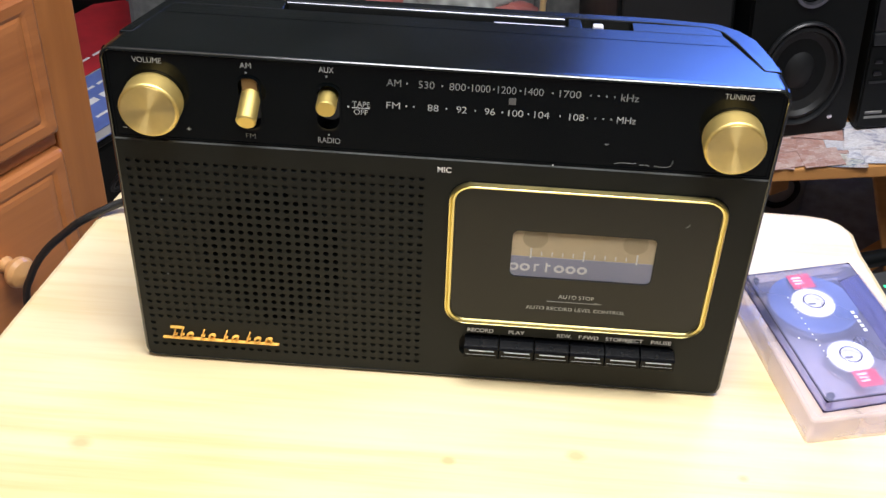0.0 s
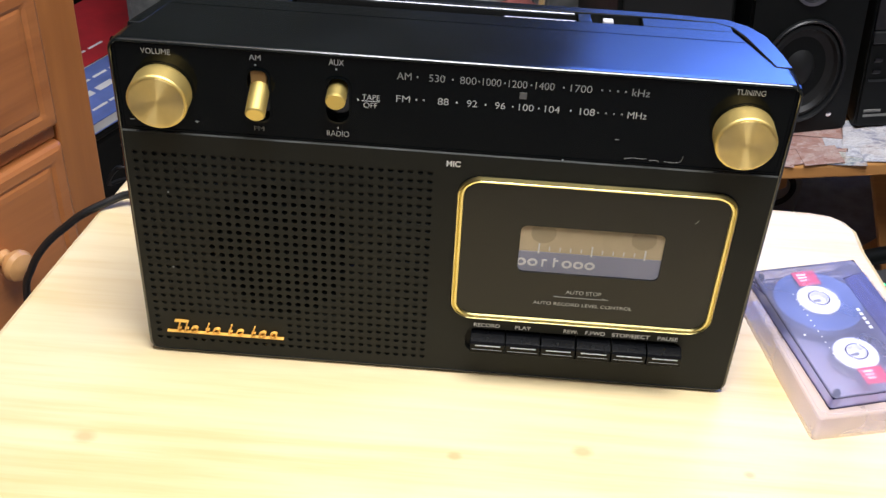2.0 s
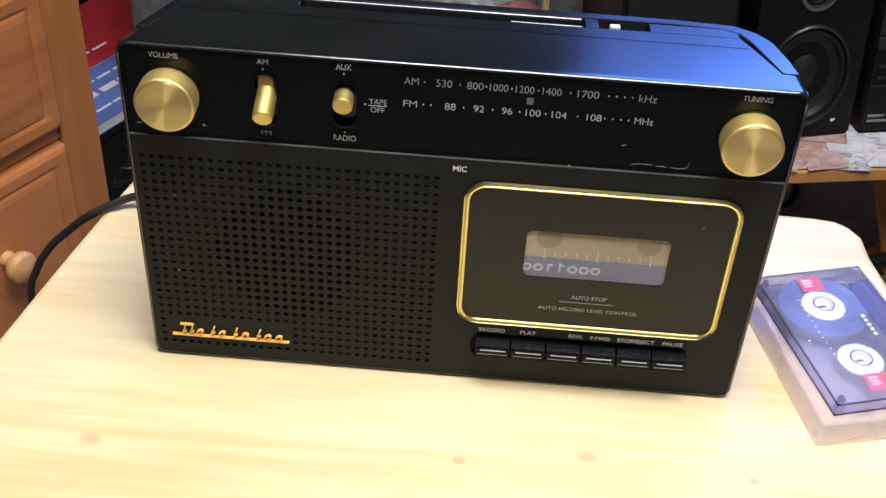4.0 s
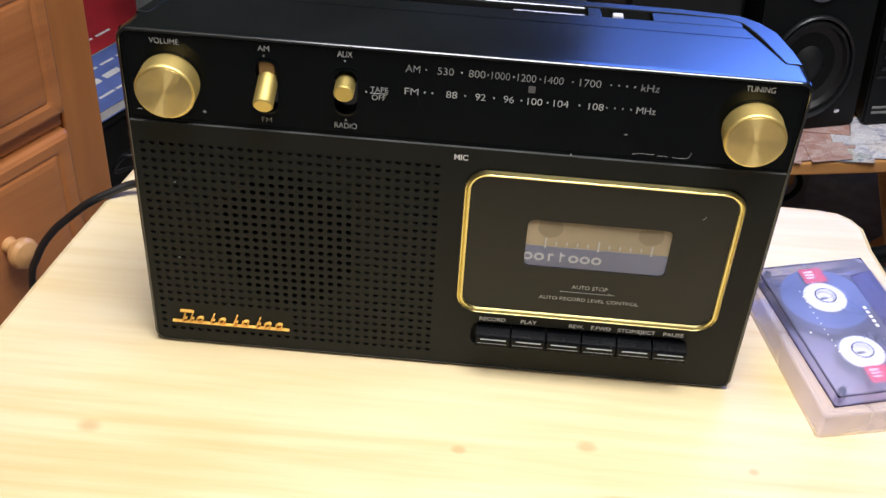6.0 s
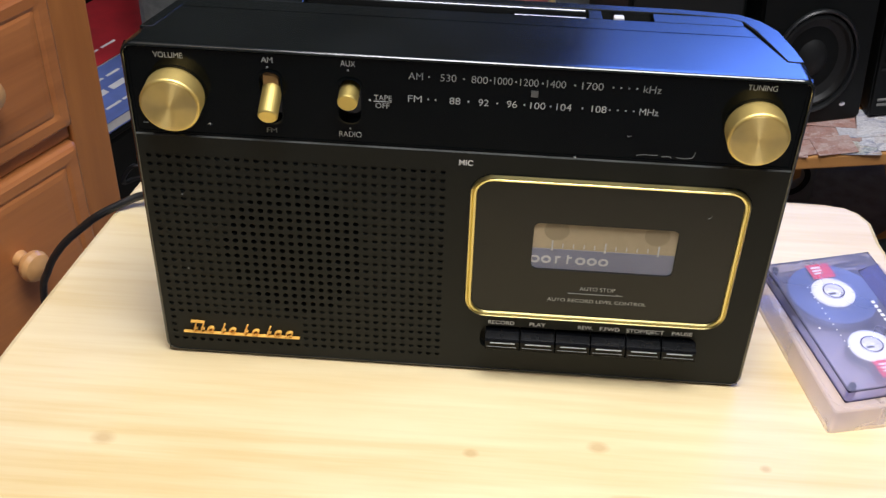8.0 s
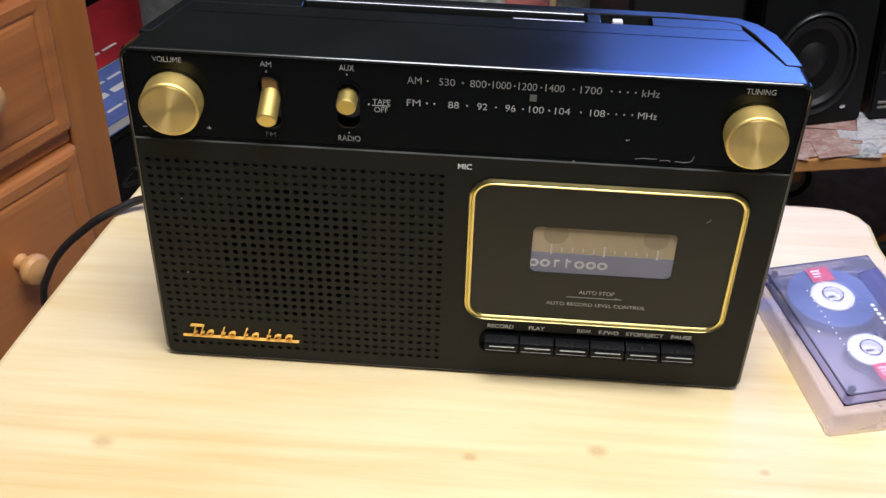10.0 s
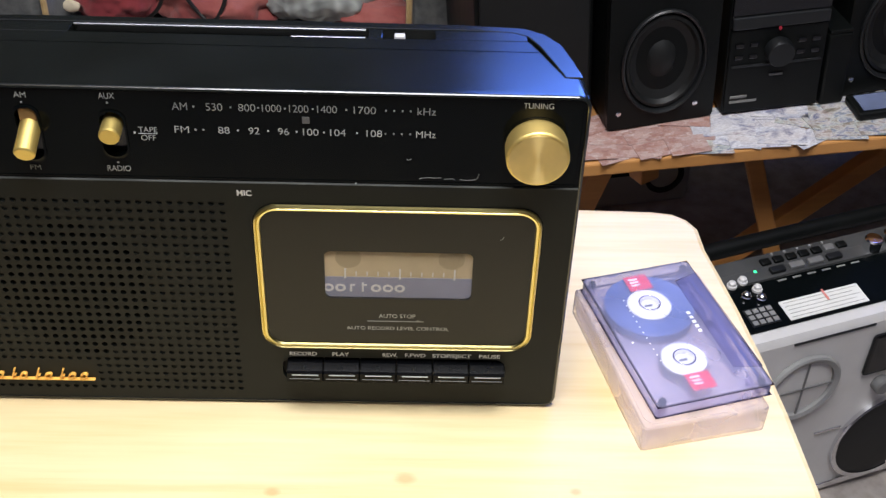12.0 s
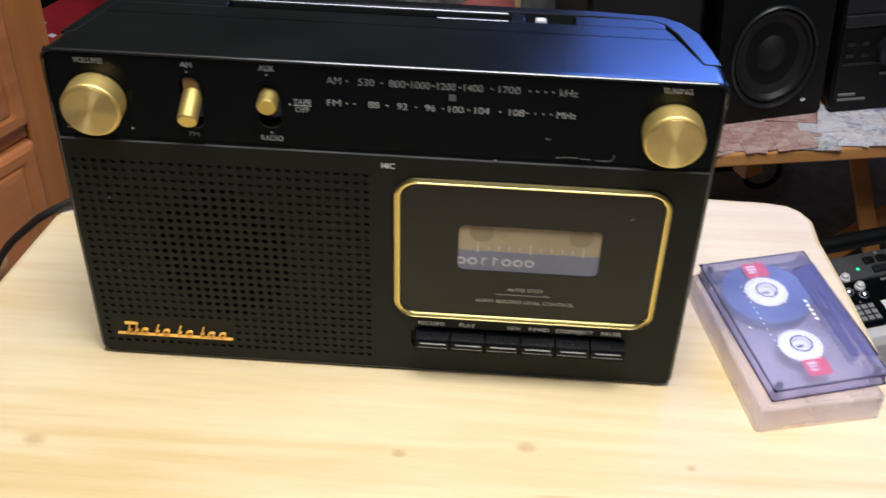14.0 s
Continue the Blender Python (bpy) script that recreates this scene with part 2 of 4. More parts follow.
M_REDCLOTH = cloth("faded_red_cloth", (0.23, 0.042, 0.038), (0.33, 0.10, 0.085), 25.0)
M_DARKRED = cloth("maroon_cloth", (0.16, 0.015, 0.02), (0.25, 0.03, 0.035), 25.0)
M_CHECK = cloth("grey_checked_cloth", (0.34, 0.36, 0.34), (0.48, 0.49, 0.47), 40.0, 900.0, 22.0)
M_ARM = cloth("grey_denim_cloth", (0.07, 0.073, 0.072), (0.13, 0.133, 0.13), 70.0)
M_PIPING = cloth("tan_piping", (0.42, 0.27, 0.10), (0.55, 0.38, 0.17))
M_CREAM = cloth("cream_cloth", (0.6, 0.52, 0.36), (0.7, 0.62, 0.46))
M_BOOKRED = plastic("red_cover", (0.42, 0.025, 0.035), 0.35, spread=0.25)
M_BOOKBLUE = plastic("blue_cover", (0.13, 0.19, 0.50), 0.35, spread=0.25)
M_PAGES = plastic("paper_edge", (0.70, 0.68, 0.66), 0.8)


def leaflet_mat(name, inks, size):
    """Glossy print: soft patches of photographs in a few inks, with fine lines of small type."""
    m, nt, b = mat(name, 0.35)
    own = nt.nodes.new("ShaderNodeObjectInfo")
    shift = nt.nodes.new("ShaderNodeVectorMath")
    shift.operation = "ADD"
    nt.links.new(mapped(nt, (1, 1.6, 1)), shift.inputs[0])
    nt.links.new(math_node(nt, "MULTIPLY", own.outputs["Random"], 7.0), shift.inputs[1])
    v = shift.outputs[0]
    c = ramp(nt, noise_tex(nt, v, size, 4.0, 0.7, 0.6), [(0.30 + 0.42 * i / (len(inks) - 1), ink) for i, ink in enumerate(inks)])
    w = nt.nodes.new("ShaderNodeTexVoronoi")
    w.distance = "CHEBYCHEV"
    w.inputs["Scale"].default_value = size * 0.9
    nt.links.new(v, w.inputs["Vector"])
    s = nt.nodes.new("ShaderNodeSeparateColor")
    nt.links.new(w.outputs["Color"], s.inputs["Color"])
    c = mixed(nt, 0.35, c, ramp(nt, s.outputs[0], [(0.0, inks[0]), (0.5, inks[-1]), (0.9, inks[1])]))
    fine = ramp(nt, noise_tex(nt, mapped(nt, (1, 5, 1)), size * 5, 3.0), [(0.38, (0.55, 0.53, 0.53)), (0.58, (1, 1, 1))])
    nt.links.new(mixed(nt, 0.6, c, fine, "MULTIPLY"), b.inputs["Base Color"])
    return m


M_LEAFLETS = [leaflet_mat("leaflet_print", ((0.26, 0.10, 0.08), (0.44, 0.25, 0.21), (0.42, 0.26, 0.24), (0.74, 0.68, 0.66)), 130.0),
              leaflet_mat("leaflet_print_pale", ((0.07, 0.09, 0.24), (0.44, 0.46, 0.56), (0.86, 0.86, 0.88), (0.80, 0.79, 0.80), (0.36, 0.28, 0.30)), 60.0),
              leaflet_mat("leaflet_print_rust", ((0.14, 0.08, 0.08), (0.40, 0.33, 0.30), (0.80, 0.79, 0.80), (0.16, 0.20, 0.40), (0.22, 0.30, 0.20)), 70.0)]


# ---------- mesh helpers ----------
def link_mesh(ob_name, bm, material, smooth=35):
    bmesh.ops.recalc_face_normals(bm, faces=bm.faces)
    me = bpy.data.meshes.new(ob_name)
    bm.to_mesh(me)
    bm.free()
    areas = sorted(p.area for p in me.polygons)
    wide = 8 * areas[len(areas) // 2]
    me.set_sharp_from_angle(angle=radians(smooth))
    for p in me.polygons:
        p.use_smooth = p.area < wide
    me.materials.append(material)
    return new(ob_name, me)


def part(name, bm, material, parent, label="", smooth=35):
    """One mesh object under a thing or under a part, in the thing's own coordinates."""
    ob = link_mesh(name, bm, material, smooth)
    ob.parent = parent
    if label:
        ob["label"] = label
    return ob


def thing(name, m, label, category, group="", kind=""):
    ob = new(name)
    ob.empty_display_size = 0.02
    ob.matrix_world = m
    return tagged(ob, label, category, group, kind)


def box(bm, x0, x1, y0, y1, z0, z1, bevel=0.0, seg=2):
    vs = bmesh.ops.create_cube(bm, size=1.0)["verts"]
    for v in vs:
        v.co = Vector((x0 + (v.co.x + 0.5) * (x1 - x0), y0 + (v.co.y + 0.5) * (y1 - y0), z0 + (v.co.z + 0.5) * (z1 - z0)))
    if bevel > 0:
        es = list({e for v in vs for e in v.link_edges})
        bmesh.ops.bevel(bm, geom=es, offset=bevel, segments=seg, profile=0.5, affect="EDGES")
    return bm


def boxed(*a, **k):
    return box(bmesh.new(), *a, **k)


def rrect(x0, x1, z0, z1, r, n=5):
    """A rounded rectangle as a closed loop of 2D points, anticlockwise."""
    pts = []
    for cx, cz, a0 in ((x1 - r, z1 - r, 0), (x0 + r, z1 - r, 90), (x0 + r, z0 + r, 180), (x1 - r, z0 + r, 270)):
        for i in range(n + 1):
            a = radians(a0 + 90 * i / n)
            pts.append((cx + r * math.cos(a), cz + r * math.sin(a)))
    return pts


def oval(cx, cz, rx, rz, n=32):
    return [(cx + rx * math.cos(2 * math.pi * i / n), cz + rz * math.sin(2 * math.pi * i / n)) for i in range(n)]


def loft(bm, rings, cap0=True, cap1=True):
    """Joins closed rings of 3D points, all of one length, into a skin."""
    vs = [[bm.verts.new(p) for p in ring] for ring in rings]
    n = len(vs[0])
    for a, c in zip(vs, vs[1:]):
        for i in range(n):
            bm.faces.new((a[i], a[(i + 1) % n], c[(i + 1) % n], c[i]))
    if cap0:
        bm.faces.new(vs[0])
    if cap1:
        bm.faces.new(vs[-1])
    return bm


def front(poly, y):
    return [(x, y, z) for x, z in poly]


def flat(poly, z):
    return [(x, y, z) for x, y in poly]


def plate(bm, outer, holes, y0, y1):
    """A sheet facing -y at y0 with holes through it; its rims run back to y1."""
    edges, loops = [], []
    for poly in (outer, *holes):
        vs = [bm.verts.new((x, y0, z)) for x, z in poly]
        loops.append(vs)
        edges += [bm.edges.new((vs[i], vs[(i + 1) % len(vs)])) for i in range(len(vs))]
    bmesh.ops.triangle_fill(bm, use_beauty=True, use_dissolve=False, edges=edges)
    for vs in loops:
        ws = [bm.verts.new((v.co.x, y1, v.co.z)) for v in vs]
        for i in range(len(vs)):
            j = (i + 1) % len(vs)
            bm.faces.new((vs[i], vs[j], ws[j], ws[i]))
    return bm


def spun(bm, profile, m, seg=40):
    """A turned body: profile of (radius, height) along local z, laid by the matrix m."""
    rings = []
    for r, h in profile:
        rings.append([m @ Vector((max(r, 1e-5) * math.cos(2 * math.pi * i / seg), max(r, 1e-5) * math.sin(2 * math.pi * i / seg), h)) for i in range(seg)])
    return loft(bm, rings)


def tube(bm, pts, r, seg=8):
    """A round cord along points, smoothed by a Catmull-Rom curve."""
    P = [Vector(p) for p in pts]
    path = []
    for i in range(len(P) - 1):
        a, p, q, d = P[max(i - 1, 0)], P[i], P[i + 1], P[min(i + 2, len(P) - 1)]
        for k in range(8):
            t = k / 8
            path.append(0.5 * (2 * p + (q - a) * t + (2 * a - 5 * p + 4 * q - d) * t * t + (3 * p - a - 3 * q + d) * t ** 3))
    path.append(P[-1])
    rings, side = [], None
    for i, p in enumerate(path):
        w = (path[min(i + 1, len(path) - 1)] - path[max(i - 1, 0)]).normalized()
        side = (side - w * side.dot(w)).normalized() if side else w.orthogonal().normalized()
        up = w.cross(side)
        rings.append([p + r * (math.cos(2 * math.pi * j / seg) * side + math.sin(2 * math.pi * j / seg) * up) for j in range(seg)])
    return loft(bm, rings)


def letters(string, width, height, x, z, y, centre=True, bold=0.0):
    """Flat letters of the built-in font, facing -y, fitted to a width and a cap height."""
    cu = bpy.data.curves.new("letters", "FONT")
    cu.body, cu.size, cu.offset = string, 1.0, bold
    ob = bpy.data.objects.new("letters", cu)
    me = ob.to_mesh()
    bm = bmesh.new()
    bm.from_mesh(me)
    ob.to_mesh_clear()
    bpy.data.objects.remove(ob)
    xs = [v.co.x for v in bm.verts]
    x0, w = min(xs), max(xs) - min(xs)
    for v in bm.verts:
        v.co = Vector((x + ((v.co.x - x0) / w - (0.5 if centre else 0)) * width, y, z + (v.co.y / 0.69 - 0.5) * height))
    return bm


def noisy(bm, amount, scale, seed=0.0):
    for v in bm.verts:
        v.co += amount * Vector([noise.noise(v.co * scale + Vector((seed + 7 * i, 3 * i, seed))) for i in range(3)])
    return bm


# ---------- the room ----------
FLOOR = -0.465
X0, X1, Y0, Y1, TOP = -1.7, 2.1, -1.7, 2.2, 1.95
tagged(link_mesh("floor", boxed(X0 - .1, X1 + .1, Y0 - .1, Y1 + .1, FLOOR - 0.05, FLOOR), M_CARPET), "grey short-pile carpet on the floor of the room", "floor", kind="structure")
tagged(link_mesh("ceiling", boxed(X0 - .1, X1 + .1, Y0 - .1, Y1 + .1, TOP, TOP + 0.08), M_CEIL), "plain white painted ceiling", "ceiling", kind="structure")
tagged(link_mesh("wall_south", boxed(X0, X1, Y0 - .1, Y0, FLOOR, TOP), M_WALL), "plain dull painted wall", "wall", kind="structure")
tagged(link_mesh("wall_west", boxed(X0 - .1, X0, Y0 - .1, Y1 + .1, FLOOR, TOP), M_WALL), "plain dull painted wall", "wall", kind="structure")
tagged(link_mesh("wall_east", boxed(X1, X1 + .1, Y0 - .1, Y1 + .1, FLOOR, TOP), M_WALL), "plain dull painted wall", "wall", kind="structure")
WIN = (0.22, 1.44, 0.62, 1.55)
north = bmesh.new()
plate(north, [(X0, FLOOR), (X1, FLOOR), (X1, TOP), (X0, TOP)],
      [[(WIN[0], WIN[2]), (WIN[1], WIN[2]), (WIN[1], WIN[3]), (WIN[0], WIN[3])]], Y1, Y1 + 0.1)
tagged(link_mesh("wall_north", north, M_WALL), "plain dull wall with a window opening", "wall", kind="structure")
window = thing("window_1", pose(0, Y1 + 0.06, 0), "white framed window with blue evening light", "window", kind="structure")
wf = bmesh.new()
for a in ((WIN[0], WIN[0] + .04, WIN[2], WIN[3]), (WIN[1] - .04, WIN[1], WIN[2], WIN[3]), (WIN[0] + .04, WIN[1] - .04, WIN[2], WIN[2] + .04), (WIN[0] + .04, WIN[1] - .04, WIN[3] - .04, WIN[3])):
    box(wf, a[0], a[1], -0.02, 0.02, a[2], a[3], 0.003)
part("window_frame", wf, M_WHITE, window)
part("pane", boxed(WIN[0] + .04, WIN[1] - .04, 0.022, 0.026, WIN[2] + .04, WIN[3] - .04), glow("evening_sky", (0.16, 0.33, 1.0), 1.2), window, "pane full of deep blue evening sky")

pendant = thing("pendant_lamp", pose(LAMP[0], LAMP[1], LAMP[2]), "warm pendant lamp hanging from the ceiling", "lamp")
pb = bmesh.new()
loft(pb, [flat(oval(0, 0, r, r), z) for r, z in ((0.55, -0.02), (0.548, 0.02), (0.52, 0.15), (0.03, 0.18), (0.03, 0.178), (0.517, 0.147), (0.543, 0.018), (0.546, -0.02))], False, False)
part("shade", pb, M_CREAM, pendant)
part("cord", tube(bmesh.new(), [(0, 0, 0.16), (0, 0, 0.4), (0, 0, TOP - LAMP[2])], 0.003), M_CABLE, pendant)

# ---------- the table ----------


def table_outline(inset):
    right = [(0.2735 - inset - 0.42 * (y + 0.106) ** 2, y) for y in (-0.16, -0.13, -0.1, -0.05, 0.0, 0.04, 0.08, 0.115, 0.135)]
    corner = [(0.2480 - inset, 0.1560), (0.2420 - inset * .8, 0.1665 - inset * .6), (0.2330, 0.1725 - inset), (0.2200, 0.1745 - inset)]
    back = [(0.10, 0.1765 - inset), (-0.05, 0.1785 - inset), (-0.19, 0.1790 - inset), (-0.205, 0.1775 - inset), (-0.214 + inset * .6, 0.172 - inset * .6)]
    left = [(-0.2543 + inset + 0.183 * y + 0.13 * y * y, y) for y in (0.155, 0.12, 0.08, 0.04, 0.0, -0.05, -0.1, -0.13, -0.16)]
    return right + corner + back + left + [(-0.262 + inset, -0.182 + inset), (0.255 - inset, -0.182 + inset)]


table = thing("side_table", pose(0, 0, 0), "pale varnished pine side table with rounded corners", "table")
tt = bmesh.new()
loft(tt, [flat(table_outline(i), z) for i, z in ((0.004, -0.020), (0.001, -0.0185), (0.0, -0.016), (0.0, -0.004), (0.0012, -0.0012), (0.004, 0.0))])
part("tabletop", tt, M_TABLE, table)
for x, y in ((-0.20, 0.12), (0.205, 0.12), (-0.22, -0.15), (0.22, -0.15)):
    part("leg", boxed(x - .018, x + .018, y - .018, y + .018, FLOOR, -0.02, 0.003), M_TABLE, table)
for a in ((-0.182, 0.187, 0.112, 0.128), (-0.202, 0.202, -0.158, -0.142)):
    part("apron", boxed(*a, -0.075, -0.0205, 0.002), M_TABLE, table)

# ---------- the radio cassette recorder ----------
XL, XR, ZB, ZT = -0.1663, 0.1436, 0.0012, 0.1906
radio = thing("cassette_radio", pose(0, 0, 0), "black and gold portable radio cassette recorder on the table", "radio")


def shell_ring(y, left, right, top, inset=0.0, r=0.006):
    return front(rrect(left + inset, right - inset, ZB + inset, top - inset, max(r - inset, 0.002)), y)


def sloped(bm):
    """The top falls a little towards the back."""
    for v in bm.verts:
        if v.co.z > ZT - 0.02 and v.co.y > 0.003:
            v.co.z -= 0.085 * (v.co.y - 0.003)
    return bm


sh = bmesh.new()
loft(sh, [shell_ring(0.0050, XL, XR, ZT, 0.0016), shell_ring(0.0003, XL, XR, ZT, 0.0016), shell_ring(0.0, XL, XR, ZT, 0.0013), shell_ring(0.0001, XL, XR, ZT, 0.0008),
          shell_ring(0.0004, XL, XR, ZT, 0.0004), shell_ring(0.0008, XL, XR, ZT, 0.0001), shell_ring(0.0014, XL, XR, ZT), shell_ring(0.0034, XL, XR, ZT), shell_ring(0.0164, -0.1622, 0.1426, ZT, 0, 0.004), shell_ring(0.0172, -0.1618, 0.1422, ZT, 0, 0.004),
          shell_ring(0.0177, -0.1596, 0.1348, ZT, 0, 0.0015), shell_ring(0.0430, -0.1531, 0.1258, ZT, 0, 0.0015), shell_ring(0.0430, -0.1531, 0.1258, ZT - 0.0007, 0, 0.0015),
          shell_ring(0.0436, -0.1529, 0.1256, ZT - 0.0007, 0, 0.0015), shell_ring(0.0436, -0.1529, 0.1256, ZT, 0, 0.0015), shell_ring(0.0545, -0.1502, 0.1212, ZT, 0, 0.0015),
          shell_ring(0.0545, -0.1502, 0.1212, ZT - 0.006, 0, 0.0015), shell_ring(0.0602, -0.1485, 0.1165, ZT - 0.006, 0, 0.0015), shell_ring(0.0725, -0.1465, 0.1155, ZT - 0.006, 0, 0.0015)])
part("body", sloped(sh), M_SHELL, radio, "satin black plastic body")
for x0, x1 in ((-0.1466, -0.0920), (0.0455, 0.0520), (0.0765, 0.1192)):
    part("top_block", sloped(boxed(x0, x1, 0.0547, 0.0648, ZT - 0.0062, ZT, 0.0004)), M_SHELL, radio, "", 20)
hd = bmesh.new()
outer = [(0.1412, 0.0178), (0.1394, 0.032), (0.1350, 0.0520), (0.1283, 0.0628), (0.1190, 0.0695), (0.09, 0.0720), (-0.01, 0.0725), (-0.12, 0.0720), (-0.1390, 0.0702), (-0.1455, 0.0660), (-0.1490, 0.0590), (-0.1585, 0.028), (-0.1616, 0.0178)]
inner = [(-0.1550, 0.0178), (-0.1520, 0.028), (-0.1438, 0.0575), (-0.1415, 0.0615), (-0.1370, 0.0645), (-0.12, 0.0655), (-0.01, 0.0657), (0.09, 0.0655), (0.1120, 0.0640), (0.1195, 0.0598), (0.1240, 0.0500), (0.1292, 0.032), (0.1332, 0.0178)]
for k in range(len(outer) - 1):
    a, c, d, e = outer[k], outer[k + 1], inner[-2 - k], inner[-1 - k]
    quads = [[bm_v for bm_v in ((a[0], a[1], z), (c[0], c[1], z), (d[0], d[1], z), (e[0], e[1], z))] for z in (ZT - 0.012, ZT + 0.0002)]
    lo, hi = [[hd.verts.new(p) for p in q] for q in quads]
    hd.faces.new(hi)
    hd.faces.new(lo[::-1])
    hd.faces.new((lo[0], lo[1], hi[1], hi[0]))
    hd.faces.new((lo[2], lo[3], hi[3], hi[2]))
    if k == 0:
        hd.faces.new((lo[3], lo[0], hi[0], hi[3]))
    if k == len(outer) - 2:
        hd.faces.new((lo[1], lo[2], hi[2], hi[1]))
bmesh.ops.remove_doubles(hd, verts=hd.verts, dist=1e-6)
hd_edges = [e for e in hd.edges if e.calc_face_angle(0) > 1.2]
bmesh.ops.bevel(hd, geom=hd_edges, offset=0.0008, segments=2, profile=0.5, affect="EDGES")
part("carry_handle", sloped(hd), M_SHELL, radio, "folded black carrying handle", 20)
part("antenna_well", sloped(boxed(-0.0918, 0.0763, 0.0547, 0.0652, ZT - 0.0059, ZT - 0.0052)), M_PIT, radio)
an = bmesh.new()
# thin rod added as the highlight on the handle edge
tube(an, [(-0.0915, 0.0640, ZT - 0.0004), (-0.02, 0.0640, ZT - 0.0004), (0.044, 0.0640, ZT - 0.0004)], 0.0006, 10)
# the folded rod itself
tube(an, [(0.010, 0.0562, ZT - 0.0012), (0.030, 0.0562, ZT - 0.0012), (0.0440, 0.0562, ZT - 0.0012)], 0.0010, 12)
part("antenna_and_edge_glint", sloped(an), M_DULLCHROME, radio, "folded chrome telescopic antenna, plus a thin rod drawn as handle-edge highlight")
part("slide_switch", sloped(boxed(0.0575, 0.0625, 0.0562, 0.0605, ZT - 0.0062, ZT + 0.0004, 0.0006)), M_SILVER, radio, "small bright slide switch")
for x in (-0.145, 0.123):
    for y in (0.012, 0.06):
        part("foot", spun(bmesh.new(), [(0.006, 0.0), (0.0065, 0.0005), (0.006, 0.0014)], pose(x, y, 0), 20), M_CABLE, radio)

# lower front with its openings
PITCH_X, PITCH_Z, COLS, GROWS = 0.004695, 0.00497, 31, 25
GX0, GZ0 = -0.1625, 0.0082
GX1, GZ1 = GX0 + COLS * PITCH_X, GZ0 + GROWS * PITCH_Z
SPLIT = 0.1416
FX0, FX1, FZ0 = XL + 0.0015, XR - 0.0015, ZB + 0.0015
lf = bmesh.new()
plate(lf, [(FX0, FZ0), (FX1, FZ0), (FX1, SPLIT), (FX0, SPLIT)],
      [[(GX0, GZ0), (GX1, GZ0), (GX1, GZ1), (GX0, GZ1)], rrect(-0.0062, 0.1282, 0.0406, 0.1308, 0.0115), rrect(0.0030, 0.1162, 0.0168, 0.0338, 0.0060)], 0.0004, 0.0042)
part("front_panel", lf, M_FRONT, radio, "matt black lower front")
# edge strip coloured pale to carry a painted highlight
part("front_edge", loft(bmesh.new(), [[(x, y, z) for y, z in ((0.0004, SPLIT), (0.0006, SPLIT + 0.0004), (0.0022, SPLIT + 0.0006), (0.0022, SPLIT))] for x in (FX0, -0.13, -0.11, 0.0, FX1)]), M_EDGE_LIGHT, radio)
gr = bmesh.new()
SPK = (-0.0925, 0.0755, 0.0352, 0.0415)
for i in range(COLS):
    for j in range(GROWS):
        x, z = GX0 + i * PITCH_X, GZ0 + j * PITCH_Z
        cx, cz = x + PITCH_X / 2, z + PITCH_Z / 2
        deep = ((cx - SPK[0]) / SPK[2]) ** 2 + ((cz - SPK[1]) / SPK[3]) ** 2 < 1.0
        badge = -0.158 < cx < -0.091 and 0.0125 < cz < 0.0265
        sq = [gr.verts.new((px, 0.0004, pz)) for px, pz in ((x, z), (cx, z), (x + PITCH_X, z), (x + PITCH_X, cz), (x + PITCH_X, z + PITCH_Z), (cx, z + PITCH_Z), (x, z + PITCH_Z), (x, cz))]
        if badge and not deep:
            gr.faces.new(sq)
            continue
        rx, rz = (0.00140, 0.00138) if deep else (0.00128, 0.00122)
        ang = [radians(a) for a in (225, 270, 315, 0, 45, 90, 135, 180)]
        rim = [gr.verts.new((cx + rx * 1.1 * math.cos(a), 0.0004, cz + rz * 1.1 * math.sin(a))) for a in ang]
        low = [gr.verts.new((cx + rx * math.cos(a), 0.0034 if deep else 0.0014, cz + rz * math.sin(a))) for a in ang]
        for k in range(8):
            gr.faces.new((sq[k], sq[(k + 1) % 8], rim[(k + 1) % 8], rim[k]))
            gr.faces.new((rim[k], rim[(k + 1) % 8], low[(k + 1) % 8], low[k]))
        if not deep:
            gr.faces.new(low)
bmesh.ops.remove_doubles(gr, verts=gr.verts, dist=1e-6)
part("speaker_grille", gr, M_FRONT, radio, "perforated matt black speaker grille")
part("speaker_cone", boxed(SPK[0] - .04, SPK[0] + .04, 0.0044, 0.0048, SPK[1] - .045, SPK[1] + .045), M_PIT, radio)

# upper control panel
up = bmesh.new()
SLOTS = ((-0.0992, 0.1655, 0.0048, 0.0135), (-0.0630, 0.1660, 0.0052, 0.0115))
plate(up, [(FX0, SPLIT), (FX1, SPLIT), (FX1, ZT - 0.0015), (FX0, ZT - 0.0015)], [rrect(x - rx, x + rx, z - rz, z + rz, rx * 0.95, 8) for x, z, rx, rz in SLOTS], 0.0014, 0.0046)
part("control_panel", up, M_PANEL, radio, "glossy black control panel")
pl = bmesh.new()
plate(pl, [(FX0 + .0012, SPLIT + .0016), (FX1 - .0012, SPLIT + .0016), (FX1 - .0012, ZT - 0.0024), (FX0 + .0012, ZT - 0.0024)],
      [[(FX0 + .0017, SPLIT + .0021), (FX1 - .0017, SPLIT + .0021), (FX1 - .0017, ZT - 0.0028), (FX0 + .0017, ZT - 0.0028)]], 0.0010, 0.0015)
part("panel_bead", pl, M_PANEL, radio)
